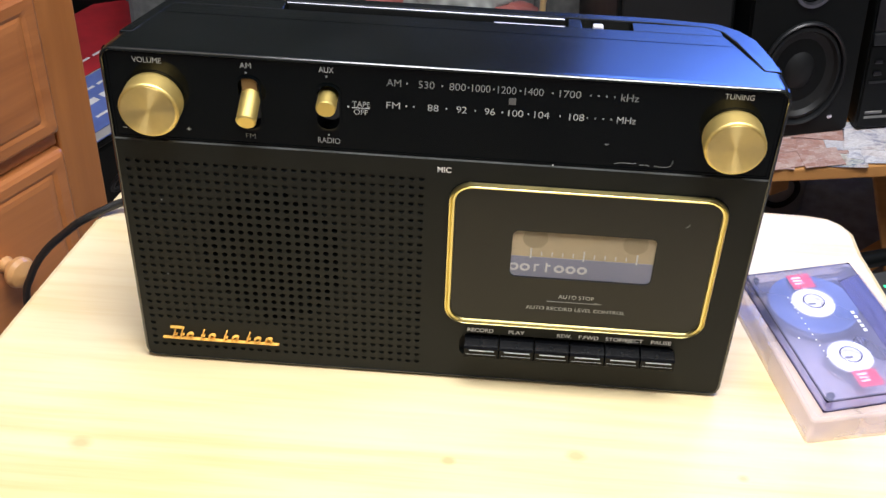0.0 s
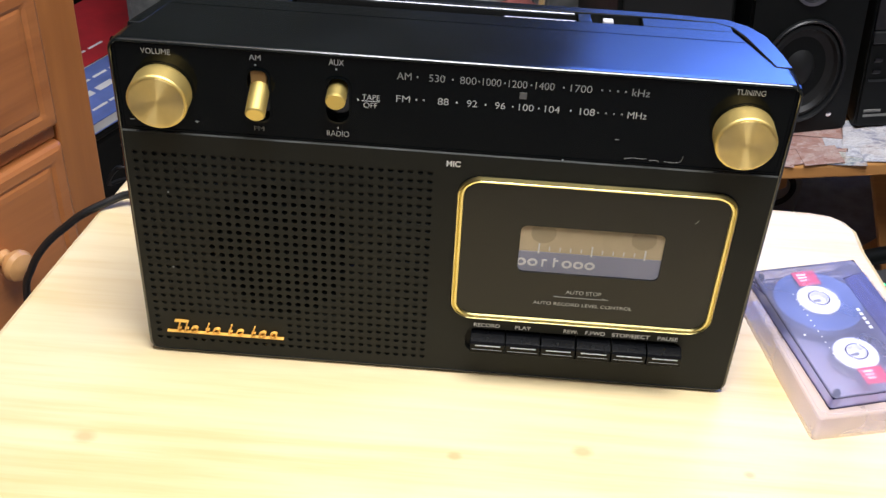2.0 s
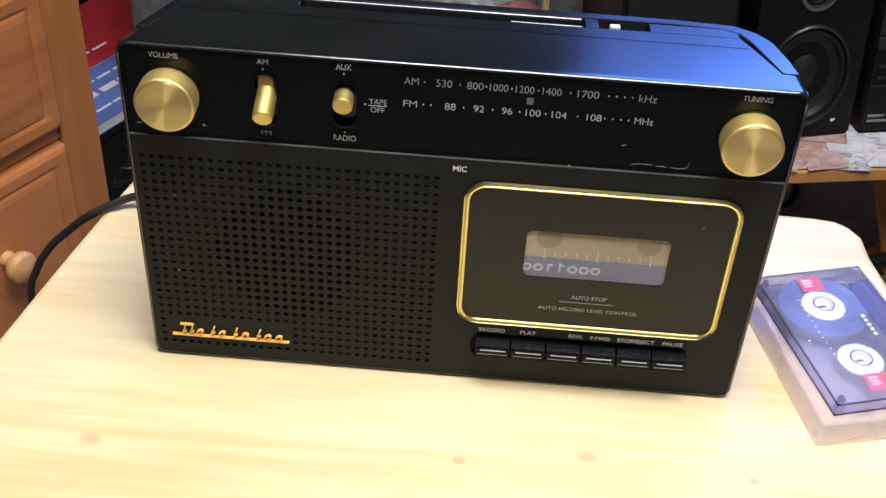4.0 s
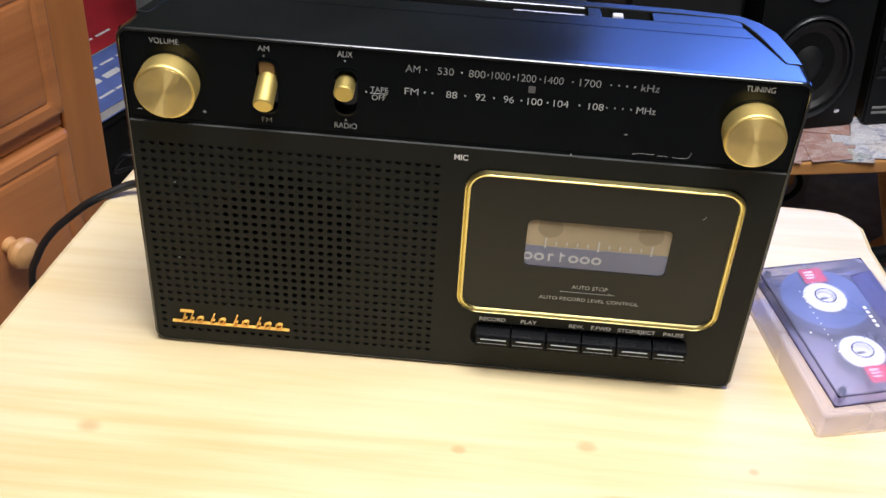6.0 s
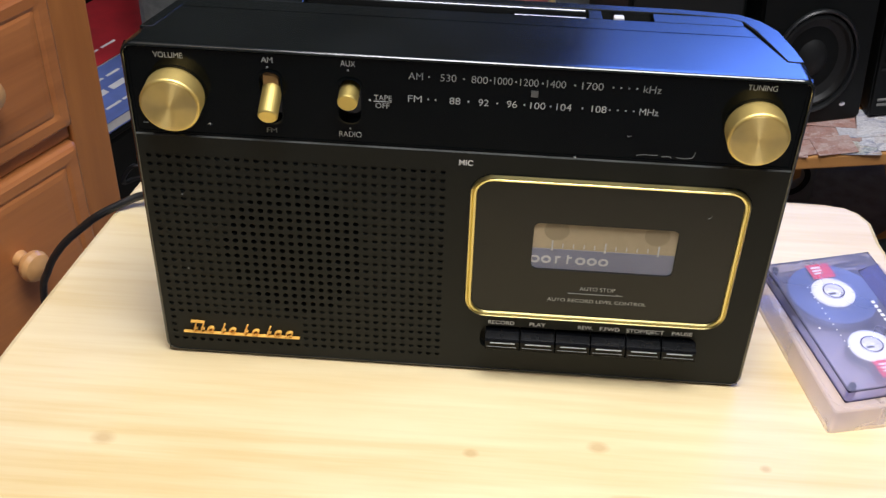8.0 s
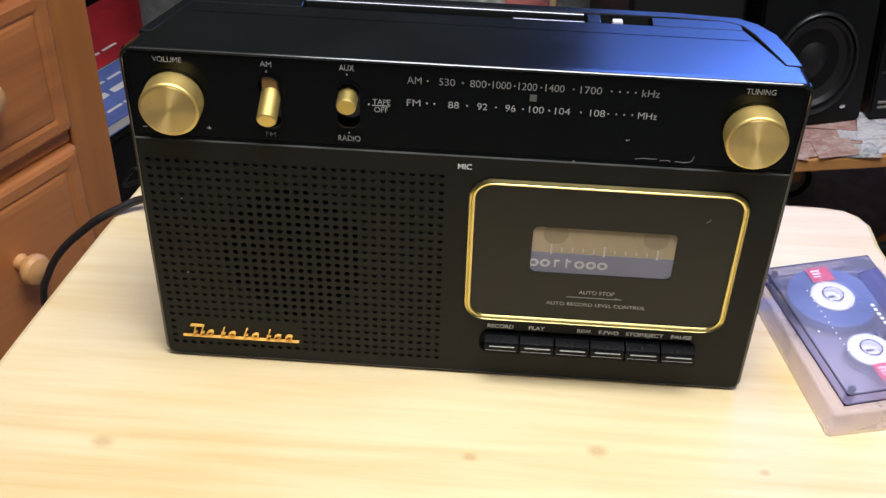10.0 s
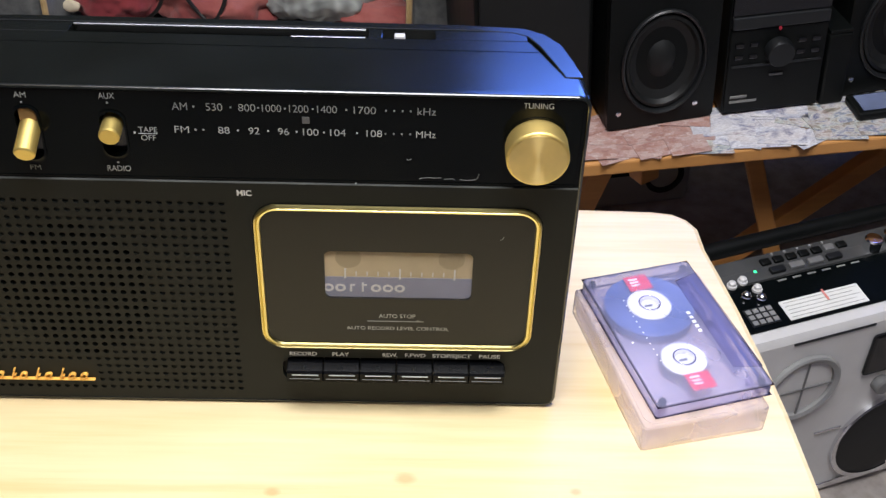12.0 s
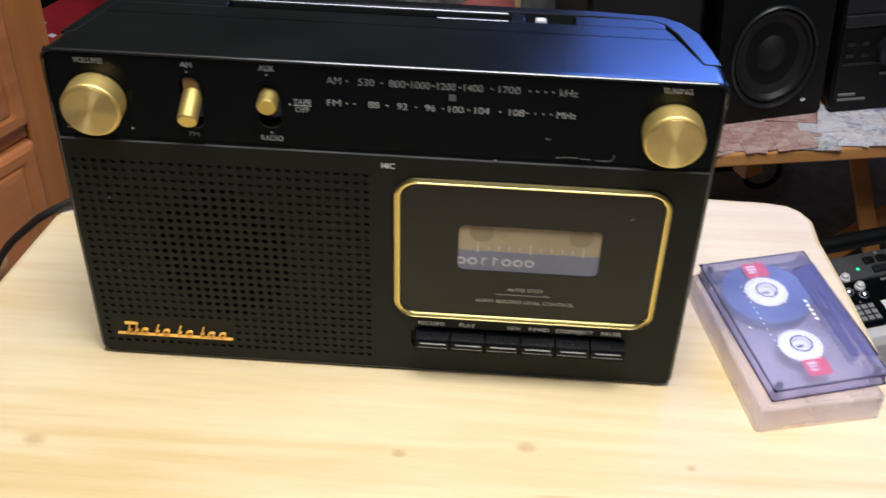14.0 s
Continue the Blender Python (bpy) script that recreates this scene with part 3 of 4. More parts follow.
for k, (x, z, rx, rz) in enumerate(SLOTS):
    sm = bmesh.new()
    o1, o2 = rrect(x - rx - .0009, x + rx + .0009, z - rz - .0009, z + rz + .0009, rx, 8), rrect(x - rx, x + rx, z - rz, z + rz, rx * 0.95, 8)
    loft(sm, [front(o1, 0.0014), front(o1, 0.0008), front(o2, 0.0007), front(o2, 0.0016)], False, False)
    part("switch_bezel", sm, M_PANEL, radio)
tilt = [(-0.0987, 0.1690, 20, 0.0170, 0.0046), (-0.0632, 0.1702, 6, 0.0100, 0.0046)]
for x, z, a, long, r in tilt:
    m = pose(x, 0.004, z, 90 + a)
    lever = part("lever", spun(bmesh.new(), [(0.0, -0.002), (r, -0.002), (r, 0.0), (r, long - 0.0006), (r - 0.0006, long), (0.0, long)], Matrix(), 28), M_LEVER, radio, "small brass switch lever")
    lever.matrix_local = m
bl = boxed(-0.1026, -0.0952, 0.0016, 0.0042, 0.1690, 0.1783, 0.0006)
part("slider", bl, M_BRONZE, radio, "dull bronze slider in the switch slot")
for x, tag in ((-0.1436, "spun brass volume knob"), (0.1213, "spun brass tuning knob")):
    kn = part("knob", spun(bmesh.new(), [(0.0, -0.001), (0.0136, -0.001), (0.0139, 0.0006), (0.0139, 0.0098), (0.0135, 0.0105), (0.0129, 0.0108), (0.0, 0.0108)], Matrix(), 64), M_BRASS_Z, radio, tag, 22)
    kn.matrix_local = pose(x, 0.0010, 0.1646, 90)
    kf = part("knob_face", spun(bmesh.new(), [(0.0127, 0.0106), (0.0127, 0.0110), (0.0124, 0.0111), (0.0, 0.0111)], Matrix(), 64), M_BRASS_FACE, kn, "turned brass face")
    kb = bmesh.new()
    loft(kb, [[(x + r * math.cos(a), y, 0.1646 + r * math.sin(a)) for a in [2 * math.pi * i / 48 for i in range(48)]] for r, y in ((0.0150, 0.0014), (0.0149, 0.0010), (0.0145, 0.0010), (0.0144, 0.0016))], False, False)
    part("knob_collar", kb, M_PANEL, radio)

# print on the front
INK = ((("VOLUME", 0.0134, 0.0028, -0.1447, 0.1849), ("TUNING", 0.0130, 0.0028, 0.1207, 0.1853), ("AM", 0.0052, 0.0028, -0.0999, 0.1853),
        ("AUX", 0.0068, 0.0030, -0.0634, 0.1857), ("TAPE", 0.0082, 0.0028, -0.0478, 0.1689), ("OFF", 0.0064, 0.0028, -0.0480, 0.1647), ("RADIO", 0.0104, 0.0030, -0.0630, 0.1481),
        ("+", 0.0022, 0.0026, -0.1288, 0.1492), ("-", 0.0022, 0.003, -0.1592, 0.1486)), 0.0011)
AMROW = (("AM", 0.0066, -0.0330), ("530", 0.0072, -0.0183), ("800", 0.0074, -0.0043), ("1000", 0.0083, 0.0063), ("1200", 0.0083, 0.0179), ("1400", 0.0085, 0.0300), ("1700", 0.0096, 0.0462), ("kHz", 0.0080, 0.0728))
FMROW = (("FM", 0.0063, -0.0332), ("88", 0.0050, -0.0150), ("92", 0.0047, -0.0020), ("96", 0.0047, 0.0108), ("100", 0.0068, 0.0226), ("104", 0.0068, 0.0344), ("108", 0.0068, 0.0502), ("MHz", 0.0086, 0.0727))
for s, w, h, x, z in INK[0]:
    part("lettering", letters(s, w, h, x, z, 0.0010), M_INK, radio)
part("lettering", letters("FM", 0.0047, 0.0026, -0.0998, 0.1478, 0.0010), M_DIM, radio)
for row, z, h in ((AMROW, 0.1811, 0.0037), (FMROW, 0.1693, 0.0035)):
    for s, w, x in row:
        part("lettering", letters(s, w, h, x, z, 0.0012), M_INK if z < 0.175 else M_INKDIM, radio)
dots = []
for z, xs in ((0.1811, (-0.027, -0.0112, 0.0006, 0.0120, 0.0239, 0.0383, 0.0553, 0.0588, 0.0624, 0.0659)), (0.1693, (-0.0272, -0.0238, -0.0089, 0.0042, 0.0165, 0.0283, 0.0427, 0.0550, 0.0586, 0.0622, 0.0658))):
    for x in xs:
        dots.append((x - .00038, x + .00038, 0.0011, 0.0013, z - .0004, z + .0004))
for x, z in ((-0.0999, 0.1815), (-0.0634, 0.1822), (-0.0537, 0.1672), (-0.0630, 0.1512)):
    dots.append((x - .0004, x + .0004, 0.0009, 0.0012, z - .0004, z + .0004))
for d in dots:
    part("scale_dot", boxed(*d), M_INK if d[4] < 0.175 and d[0] < 0.05 else M_INKDIM, radio)
part("underline", boxed(-0.0521, -0.0438, 0.0009, 0.0012, 0.1667, 0.16695), M_INK, radio)
part("dial_pointer", boxed(0.0191, 0.0223, 0.0009, 0.0013, 0.1738, 0.1771), M_POINTER, radio, "small grey dial pointer")
part("lettering", letters("MIC", 0.0066, 0.0030, -0.0086, 0.1364, 0.0002, bold=0.025), M_WHITE, radio)
for s, w, x in (("RECORD", 0.0136, 0.0138), ("PLAY", 0.0084, 0.0327), ("REW.", 0.0075, 0.0575), ("F.FWD", 0.0102, 0.0702), ("STOP/EJECT", 0.0195, 0.0887), ("PAUSE", 0.0105, 0.1078)):
    part("lettering", letters(s, w, 0.0024, x, 0.0364, 0.0002, bold=0.016), M_KEYPRINT, radio)
for k, pts in enumerate((((0.0700, 0.1455), (0.0735, 0.1462), (0.0775, 0.1461), (0.0800, 0.1463)), ((0.0815, 0.1455), (0.0850, 0.1458), (0.0862, 0.1451)), ((0.0885, 0.1455), (0.0925, 0.1452), (0.0958, 0.1460), (0.0968, 0.1490)), ((0.0645, 0.1560), (0.0652, 0.1556), (0.0664, 0.1560)))):
    part("scratch", tube(bmesh.new(), [(x, 0.0013, z) for x, z in pts], 0.00016 if k < 3 else 0.00024, 5), M_DIM, radio, "pale scratch")
for x, z in ((-0.1464, 0.1076), (-0.1484, 0.0602), (0.0418, 0.1430)):
    part("chip", boxed(x - .0004, x + .0004, 0.0001, 0.0005, z - .0003, z + .0003), M_INK if x > 0 else M_INKDIM, radio, "pale chip")

# cassette door
dr = bmesh.new()
plate(dr, rrect(-0.0058, 0.1278, 0.0410, 0.1304, 0.0111), [rrect(0.0262, 0.0966, 0.0742, 0.1034, 0.0032)], 0.0002, 0.0042)
door = part("cassette_door", dr, M_DOOR, radio, "smoked brown cassette door")
gf = bmesh.new()
loft(gf, [front(rrect(-0.0058 + i, 0.1278 - i, 0.0410 + i, 0.1304 - i, 0.0113 - i, 8), y) for i, y in ((0.0, 0.0006), (0.0002, -0.0008), (0.0009, -0.0013), (0.0014, -0.0007), (0.0018, -0.0012), (0.0028, -0.0009), (0.0032, 0.0004))], False, False)
part("gold_trim", gf, M_GOLD, door, "double gold trim round the door")
wn = bmesh.new()
wn.faces.new([wn.verts.new(p) for p in front(rrect(0.0264, 0.0964, 0.0744, 0.1032, 0.003), 0.0006)])
part("door_window", wn, M_LENS, door, "clear plastic window").visible_shadow = False
part("lettering", letters("AUTO STOP", 0.0180, 0.0024, 0.0609, 0.0632, 0.00), M_INK, door)
part("lettering", letters("AUTO RECORD LEVEL CONTROL", 0.0505, 0.0022, 0.0613, 0.0550, 0.00), M_INK, door)
ar = bmesh.new()
box(ar, 0.0462, 0.0740, -0.0001, 0.0003, 0.05945, 0.0598)
arrow = [ar.verts.new(p) for p in ((0.0705, 0.0, 0.0598), (0.0742, 0.0, 0.0596), (0.0705, 0.0, 0.0609))]
ar.faces.new(arrow)
nick = [(0.1085, 0.1120), (0.1098, 0.1128), (0.1102, 0.1140)]
part("scratch", tube(bmesh.new(), [(x, 0.0001, z) for x, z in nick], 0.0002, 5), M_DIM, door, "pale scratch")
part("arrow", ar, M_DIM, door)
tape_in = thing("loaded_cassette", pose(0, 0.0016, 0), "cassette with tan and blue label seen through the window", "cassette")
lt = boxed(0.0150, 0.1090, 0.0, 0.0016, 0.0700, 0.1060, 0.0003)
part("shell", lt, M_TAN, tape_in)
part("label_band", boxed(0.0200, 0.1040, -0.0002, 0.0001, 0.0700, 0.0868), M_BLUE, tape_in, "slate blue label band")
for x in (0.0375, 0.0865):
    hb = bmesh.new()
    spun(hb, [(0.0, 0.0001), (0.0052, 0.0001), (0.0062, -0.0001), (0.0, -0.0002)], pose(x, 0, 0.0985, -90), 24)
    part("hub", hb, M_HUBTAN, tape_in)
tk = bmesh.new()
for k in range(11):
    x = 0.0359 + k * 0.00523
    h = 0.0031 if k % 5 == 0 else 0.0012
    box(tk, x - (.0004 if k % 5 == 0 else .00028), x + (.0004 if k % 5 == 0 else .00028), -0.0006, -0.0003, 0.0892 - h, 0.0892 + h)
part("tape_gauge", tk, M_DIAL, tape_in)
br = bmesh.new()
for k in range(7):
    x = 0.0278 + 0.0057 * k
    if k in (2, 3):
        box(br, x - .0012, x - .0002, -0.0005, -0.0002, 0.0777, 0.0836 if k == 3 else 0.0824, 0.0002)
        box(br, x - .0002, x + .0014, -0.0005, -0.0002, 0.0814, 0.0824, 0.0002)
    else:
        loft(br, [front(oval(x, 0.0801, 0.0026, 0.0025, 20), -0.0004), front(oval(x, 0.0801, 0.0013, 0.0012, 20), -0.0004)], False, False)
part("brand_mark", br, M_PALE, tape_in, "pale ring shapes")

# piano keys
for k in range(6):
    x0 = 0.0056 + k * 0.0184
    key = bmesh.new()
    prof = [(0.0042, 0.0318), (-0.0010, 0.0313), (-0.0056, 0.0300), (-0.0066, 0.0290), (-0.0071, 0.0240), (-0.0063, 0.0230), (0.0042, 0.0200)]
    loft(key, [[(x, y, z) for y, z in prof] for x in (x0 + 0.0003, x0 + 0.0006, x0 + 0.0176, x0 + 0.0179)])
    ko = part("piano_key", key, M_KEY, radio, "black piano key", 25)
    part("key_line", boxed(x0 + 0.0028, x0 + 0.0160, -0.00700, -0.0064, 0.0279, 0.0284, 0.0001), M_INK, ko, "thin bright line")
    part("key_line", boxed(x0 + 0.0012, x0 + 0.0168, -0.00718, -0.0066, 0.0256, 0.02585, 0.0001), M_DIM, ko, "thin bright line")
    mark = bmesh.new()
    box(mark, x0 + 0.0083, x0 + 0.0096, -0.0046, -0.0030, 0.0302, 0.0309)
    part("key_symbol", mark, M_RIM, ko)
part("key_bay", boxed(0.0031, 0.1161, 0.0042, 0.0046, 0.0169, 0.0337), M_PIT, radio)

# raised amber badge: an underline and a run of slanted strokes
bd = bmesh.new()
box(bd, -0.1556, -0.0930, -0.0014, 0.0006, 0.0160, 0.01665, 0.0002)
strokes = [(-0.1500, 0.0078), (-0.1462, 0.0072), (-0.1408, 0.0042), (-0.1350, 0.0066), (-0.1290, 0.0042), (-0.1228, 0.0068), (-0.1165, 0.0042), (-0.1105, 0.0068), (-0.1045, 0.0042), (-0.0985, 0.0042)]
for k, (x, h) in enumerate(strokes):
    if h < 0.005:
        ring = [(x + 0.0019 * math.cos(a) + 0.0008 * math.sin(a), 0.0187 + 0.0018 * math.sin(a)) for a in [2 * math.pi * i / 16 for i in range(16)]]
        hole = [(x + 0.0012 * math.cos(a) + 0.0006 * math.sin(a), 0.0187 + 0.0012 * math.sin(a)) for a in [2 * math.pi * i / 16 for i in range(16)]]
        loft(bd, [front(ring, 0.0006), front(ring, -0.0014), front(hole, -0.0014), front(hole, 0.0006)], False, False)
    else:
        lean = 0.0022
        quad = [(x - .0004, 0.0165), (x + .0004, 0.0165), (x + .0004 + lean, 0.0165 + h), (x - .0004 + lean, 0.0165 + h)]
        loft(bd, [front(quad, 0.0006), front(quad, -0.0014)])
        box(bd, x + .0002, x + .0024, -0.0014, 0.0006, 0.0187, 0.0192, 0.0002)
box(bd, -0.1510, -0.1445, -0.0014, 0.0006, 0.0234, 0.0241, 0.0002)
part("badge", bd, M_BADGE, radio, "raised amber and gold badge")

cable = thing("power_cable", pose(0, 0, 0), "black power cable falling over the table edge", "cable")
part("cord", tube(bmesh.new(), [(-0.135, 0.076, 0.030), (-0.165, 0.104, 0.022), (-0.192, 0.121, 0.0135), (-0.2120, 0.1265, 0.0085), (-0.2260, 0.1215, 0.0040), (-0.2392, 0.1168, -0.0020), (-0.2500, 0.1182, -0.0120), (-0.2680, 0.1200, -0.0310), (-0.2830, 0.1240, -0.0560), (-0.2930, 0.1280, -0.0900), (-0.2960, 0.13, -0.20), (-0.300, 0.15, -0.44), (-0.36, 0.2, FLOOR + 0.003)], 0.0026, 10), M_CABLE, cable)


# ---------- cassette and its case ----------
case = thing("cassette_case", pose(0.2060, 0.0312, 0.0, 0, 0, -76.5), "closed frosted clear plastic cassette case lying on the table", "cassette case")
cb = bmesh.new()
loft(cb, [flat(rrect(-0.0545 + i, 0.0545 - i, -0.0345 + i, 0.0345 - i, 0.0025, 4), z) for i, z in ((0.0008, 0.0), (0.0, 0.0008), (0.0, 0.0160), (0.0008, 0.0168))])
part("lid", cb, M_CASE, case).visible_shadow = False
ci = bmesh.new()
loft(ci, [flat(rrect(-0.0530, 0.0530, -0.0330, 0.0330, 0.002, 4), z) for z in (0.0014, 0.0040, 0.0152)])
part("tray", ci, M_CASE, case).visible_shadow = False
lip = bmesh.new()
loft(lip, [flat(rrect(-0.0512 - i, 0.0512 + i, -0.0312 - i, 0.0312 + i, 0.006, 4), z) for i, z in ((0.0, 0.0169), (0.0, 0.0174), (0.0010, 0.0174), (0.0010, 0.0169))], False, False)
part("lid_rim", lip, M_CASE, case, "raised rim on the lid").visible_shadow = False
cassette = thing("cassette", pose(0.2086, 0.0350, 0.0170, 0, 0, -73.7), "clear violet compact cassette with red labels on its case", "cassette")
H = 0.0088
cs = bmesh.new()
loft(cs, [flat(rrect(-0.0510 + i, 0.0510 - i, -0.0325 + i, 0.0325 - i, 0.003, 4), z) for i, z in ((0.0006, 0.0), (0.0, 0.0006), (0.0, H - 0.0006), (0.0006, H))])
part("shell", cs, M_CASSETTE, cassette).visible_shadow = False
hs = bmesh.new()
for z0, z1 in ((H + 0.0001, H + 0.0016),):
    loft(hs, [flat([(-0.0350 + i, 0.0175 + i), (0.0350 - i, 0.0175 + i), (0.0385 - i, 0.0322 - i), (-0.0385 + i, 0.0322 - i)], z) for i, z in ((0.0, z0), (0.0, z1 - 0.0004), (0.0004, z1))])
part("head_housing", hs, M_DENSE, cassette).visible_shadow = False
em = bmesh.new()
for a in ((-0.0512, 0.0512, -0.0327, -0.0317), (-0.0512, 0.0512, 0.0317, 0.0327), (-0.0512, -0.0502, -0.0317, 0.0317), (0.0502, 0.0512, -0.0317, 0.0317)):
    for z in (0.0004, H - 0.0011):
        box(em, *a, z, z + 0.0005, 0.0001)
part("edge_seam", em, M_SMOKE, cassette, "smoky seam along the edges")
for k, (u, r) in enumerate(((-0.0226, 0.0247), (0.0212, 0.0127))):
    pk = bmesh.new()
    loft(pk, [flat(oval(u, -0.0038, r, r, 48), z) for z in (0.0026, H - 0.0022)] + [flat(oval(u, -0.0038, 0.0121, 0.0121, 48), z) for z in (H - 0.0022, 0.0026)], False, False)
    part("tape_pack", pk, M_TAPE if k == 0 else M_GREY, cassette, "deep blue wound tape" if k == 0 else "")
    hub = bmesh.new()
    loft(hub, [flat(oval(u, -0.0038, 0.0121, 0.0121, 40), 0.0012), flat(oval(u, -0.0038, 0.0121, 0.0121, 40), H - 0.0014), flat(oval(u, -0.0038, 0.0115, 0.0115, 40), H - 0.0010),
               flat(oval(u, -0.0038, 0.0052, 0.0052, 40), H - 0.0010), flat(oval(u, -0.0038, 0.0050, 0.0050, 40), 0.0012)], False, False)
    for i in range(6):
        a = i * math.pi / 3 + 0.3 * k
        cx, cy = u + 0.0041 * math.cos(a), -0.0038 + 0.0041 * math.sin(a)
        box(hub, cx - .0007, cx + .0007, cy - .0006, cy + .0006, 0.0012, H - 0.0038)
    part("hub", hub, M_WHITE, cassette, "white toothed hub")
    fl2 = bmesh.new()
    loft(fl2, [flat(oval(u, -0.0038, 0.0049, 0.0049, 30), z) for z in (0.0052, 0.0064)])
    part("hub_floor", fl2, M_DIAL, cassette)
    part("hub_slot", boxed(u - .0009, u + .0006, -0.0062, -0.0018, 0.0062, 0.0067, 0.0002), M_PIT, cassette, "small dark slot")
    ho = bmesh.new()
    loft(ho, [flat(oval(u, -0.0038, 0.0062, 0.0062, 36), H + 0.0001), flat(oval(u, -0.0038, 0.0058, 0.0058, 36), H + 0.0003), flat(oval(u, -0.0038, 0.0054, 0.0054, 36), H + 0.0001)], False, False)
    part("hub_ring", ho, M_SMOKE, cassette)
    ul = -0.0405 if k == 0 else 0.0385
    lb = part("label", boxed(ul - .0060, ul + .0060, -0.0096, 0.0040, H - 0.0010, H - 0.0008), M_RED, cassette, "small red label with white bars")
    bars = bmesh.new()
    for i in range(3):
        box(bars, ul - .0036 + i * .0024, ul - .0024 + i * .0024, -0.0075, -0.0020, H - 0.00075, H - 0.0006)
    part("label_bars", bars, M_WHITE, lb)
bars = [(-0.028 + i * .0044, -0.0272 + i * .0044, -0.0176, -0.0169) for i in range(12)] + [(-0.0105 + i * .0036, -0.0083 + i * .0036, 0.0122, 0.0142) for i in range(5)] + [(0.004, 0.0052, -0.0265, -0.0254)]
for a in bars:
    part("print_bar", boxed(*a, H + 0.0002, H + 0.0003), M_PALE, cassette, "pale printed bar")
for u, v in ((-0.0465, -0.0280), (0.0465, -0.0280), (-0.0465, 0.0280), (0.0465, 0.0280), (0.0, 0.0215)):
    s = bmesh.new()
    spun(s, [(0.0, H - 0.0036), (0.0019, H - 0.0036), (0.0021, H - 0.0008), (0.0016, H - 0.0002), (0.0, H - 0.0005)], pose(u, v, 0), 16)
    part("screw", s, M_PIT, cassette, "dark corner screw")
    part("screw_post", spun(bmesh.new(), [(0.0, 0.0008), (0.0026, 0.0008), (0.0026, H - 0.0040), (0.0, H - 0.0040)], pose(u, v, 0), 16), M_DENSE, cassette)
inn = bmesh.new()
box(inn, -0.034, 0.034, 0.0200, 0.0215, 0.001, H - 0.001, 0.0003)
box(inn, -0.0065, 0.0065, 0.0265, 0.0285, 0.002, H - 0.002, 0.0003)
box(inn, -0.0330, -0.0090, 0.0236, 0.0248, 0.002, H - 0.002, 0.0003)
box(inn, 0.0090, 0.0330, 0.0236, 0.0248, 0.002, H - 0.002, 0.0003)
part("inner_ribs", inn, M_CASSETTE, cassette)
for u in (-0.041, 0.041):
    rl = bmesh.new()
    spun(rl, [(0.0, 0.001), (0.0032, 0.001), (0.0032, H - 0.001), (0.0, H - 0.001)], pose(u, 0.0262, 0), 20)
    part("roller", rl, M_DENSE, cassette)
part("tape_run", tube(bmesh.new(), [(-0.041, 0.0298, H / 2), (0.0, 0.0300, H / 2), (0.041, 0.0298, H / 2)], 0.0007, 6), M_TAPE, cassette)

# ---------- chest of drawers ----------
chest = thing("chest_of_drawers", pose(-0.3265, 0.385, FLOOR, 0, 0, 60), "orange pine chest of drawers with turned wooden knobs", "chest of drawers")
up0 = -FLOOR
part("carcass", boxed(-0.470, 0.0, 0.014, 0.36, 0.03, 0.72 + 0.0, 0.003), M_STILE, chest)
part("plinth", boxed(-0.470, 0.0, 0.002, 0.34, 0.0, 0.0295, 0.002), M_CHEST, chest)
part("chest_top", boxed(-0.49, 0.02, -0.02, 0.37, 0.7205, 0.742, 0.006), M_CHEST, chest)
for a in ((-0.0385, 0.0), (-0.470, -0.4315)):
    part("stile", boxed(*a, 0.0, 0.0135, 0.03, 0.72, 0.002), M_STILE, chest)
ZS = (0.045, -0.325 + up0, -0.1095 + up0, -0.0925 + up0, 0.036 + up0, 0.0535 + up0, 0.19 + up0, 0.207 + up0, 0.70)
for z0, z1 in ((0.03, 0.043), (ZS[1] + .001, ZS[1] + 0.015), (ZS[2] + .001, ZS[3] - .001), (ZS[4] + .001, ZS[5] - .001), (0.66, 0.72)):
    part("rail", boxed(-0.4310, -0.0390, 0.003, 0.0135, z0, z1, 0.0015), M_CHEST, chest)
for z0, z1 in ((0.046, ZS[1]), (ZS[1] + 0.016, ZS[2]), (ZS[3], ZS[4]), (ZS[5], 0.658)):
    db = bmesh.new()
    loft(db, [front(rrect(-0.4305 + i, -0.0395 - i, z0 + i, z1 - i, 0.003, 3), y) for i, y in ((0.0, 0.0135), (0.0, -0.002), (0.0015, -0.0055), (0.0045, -0.0075), (0.013, -0.0075), (0.0165, -0.0060), (0.019, -0.0072), (0.024, -0.0078))])
    drawer = part("drawer", db, M_CHEST, chest, "pine drawer with a moulded edge")
    zc = (z0 + z1) / 2 + (0.029 if z1 < ZS[3] else 0.012)
    for u in ((-0.120, -0.350) if z1 < ZS[3] else (-0.124, -0.346)):
        kn = bmesh.new()
        spun(kn, [(0.0, 0.0), (0.0075, 0.0), (0.0062, 0.006), (0.0085, 0.011), (0.0128, 0.014), (0.0138, 0.0185), (0.0120, 0.0228), (0.007, 0.0252), (0.0, 0.0258)], pose(u, -0.0076, zc, 90), 28)
        part("drawer_knob", kn, M_KNOB, drawer, "turned wooden knob")

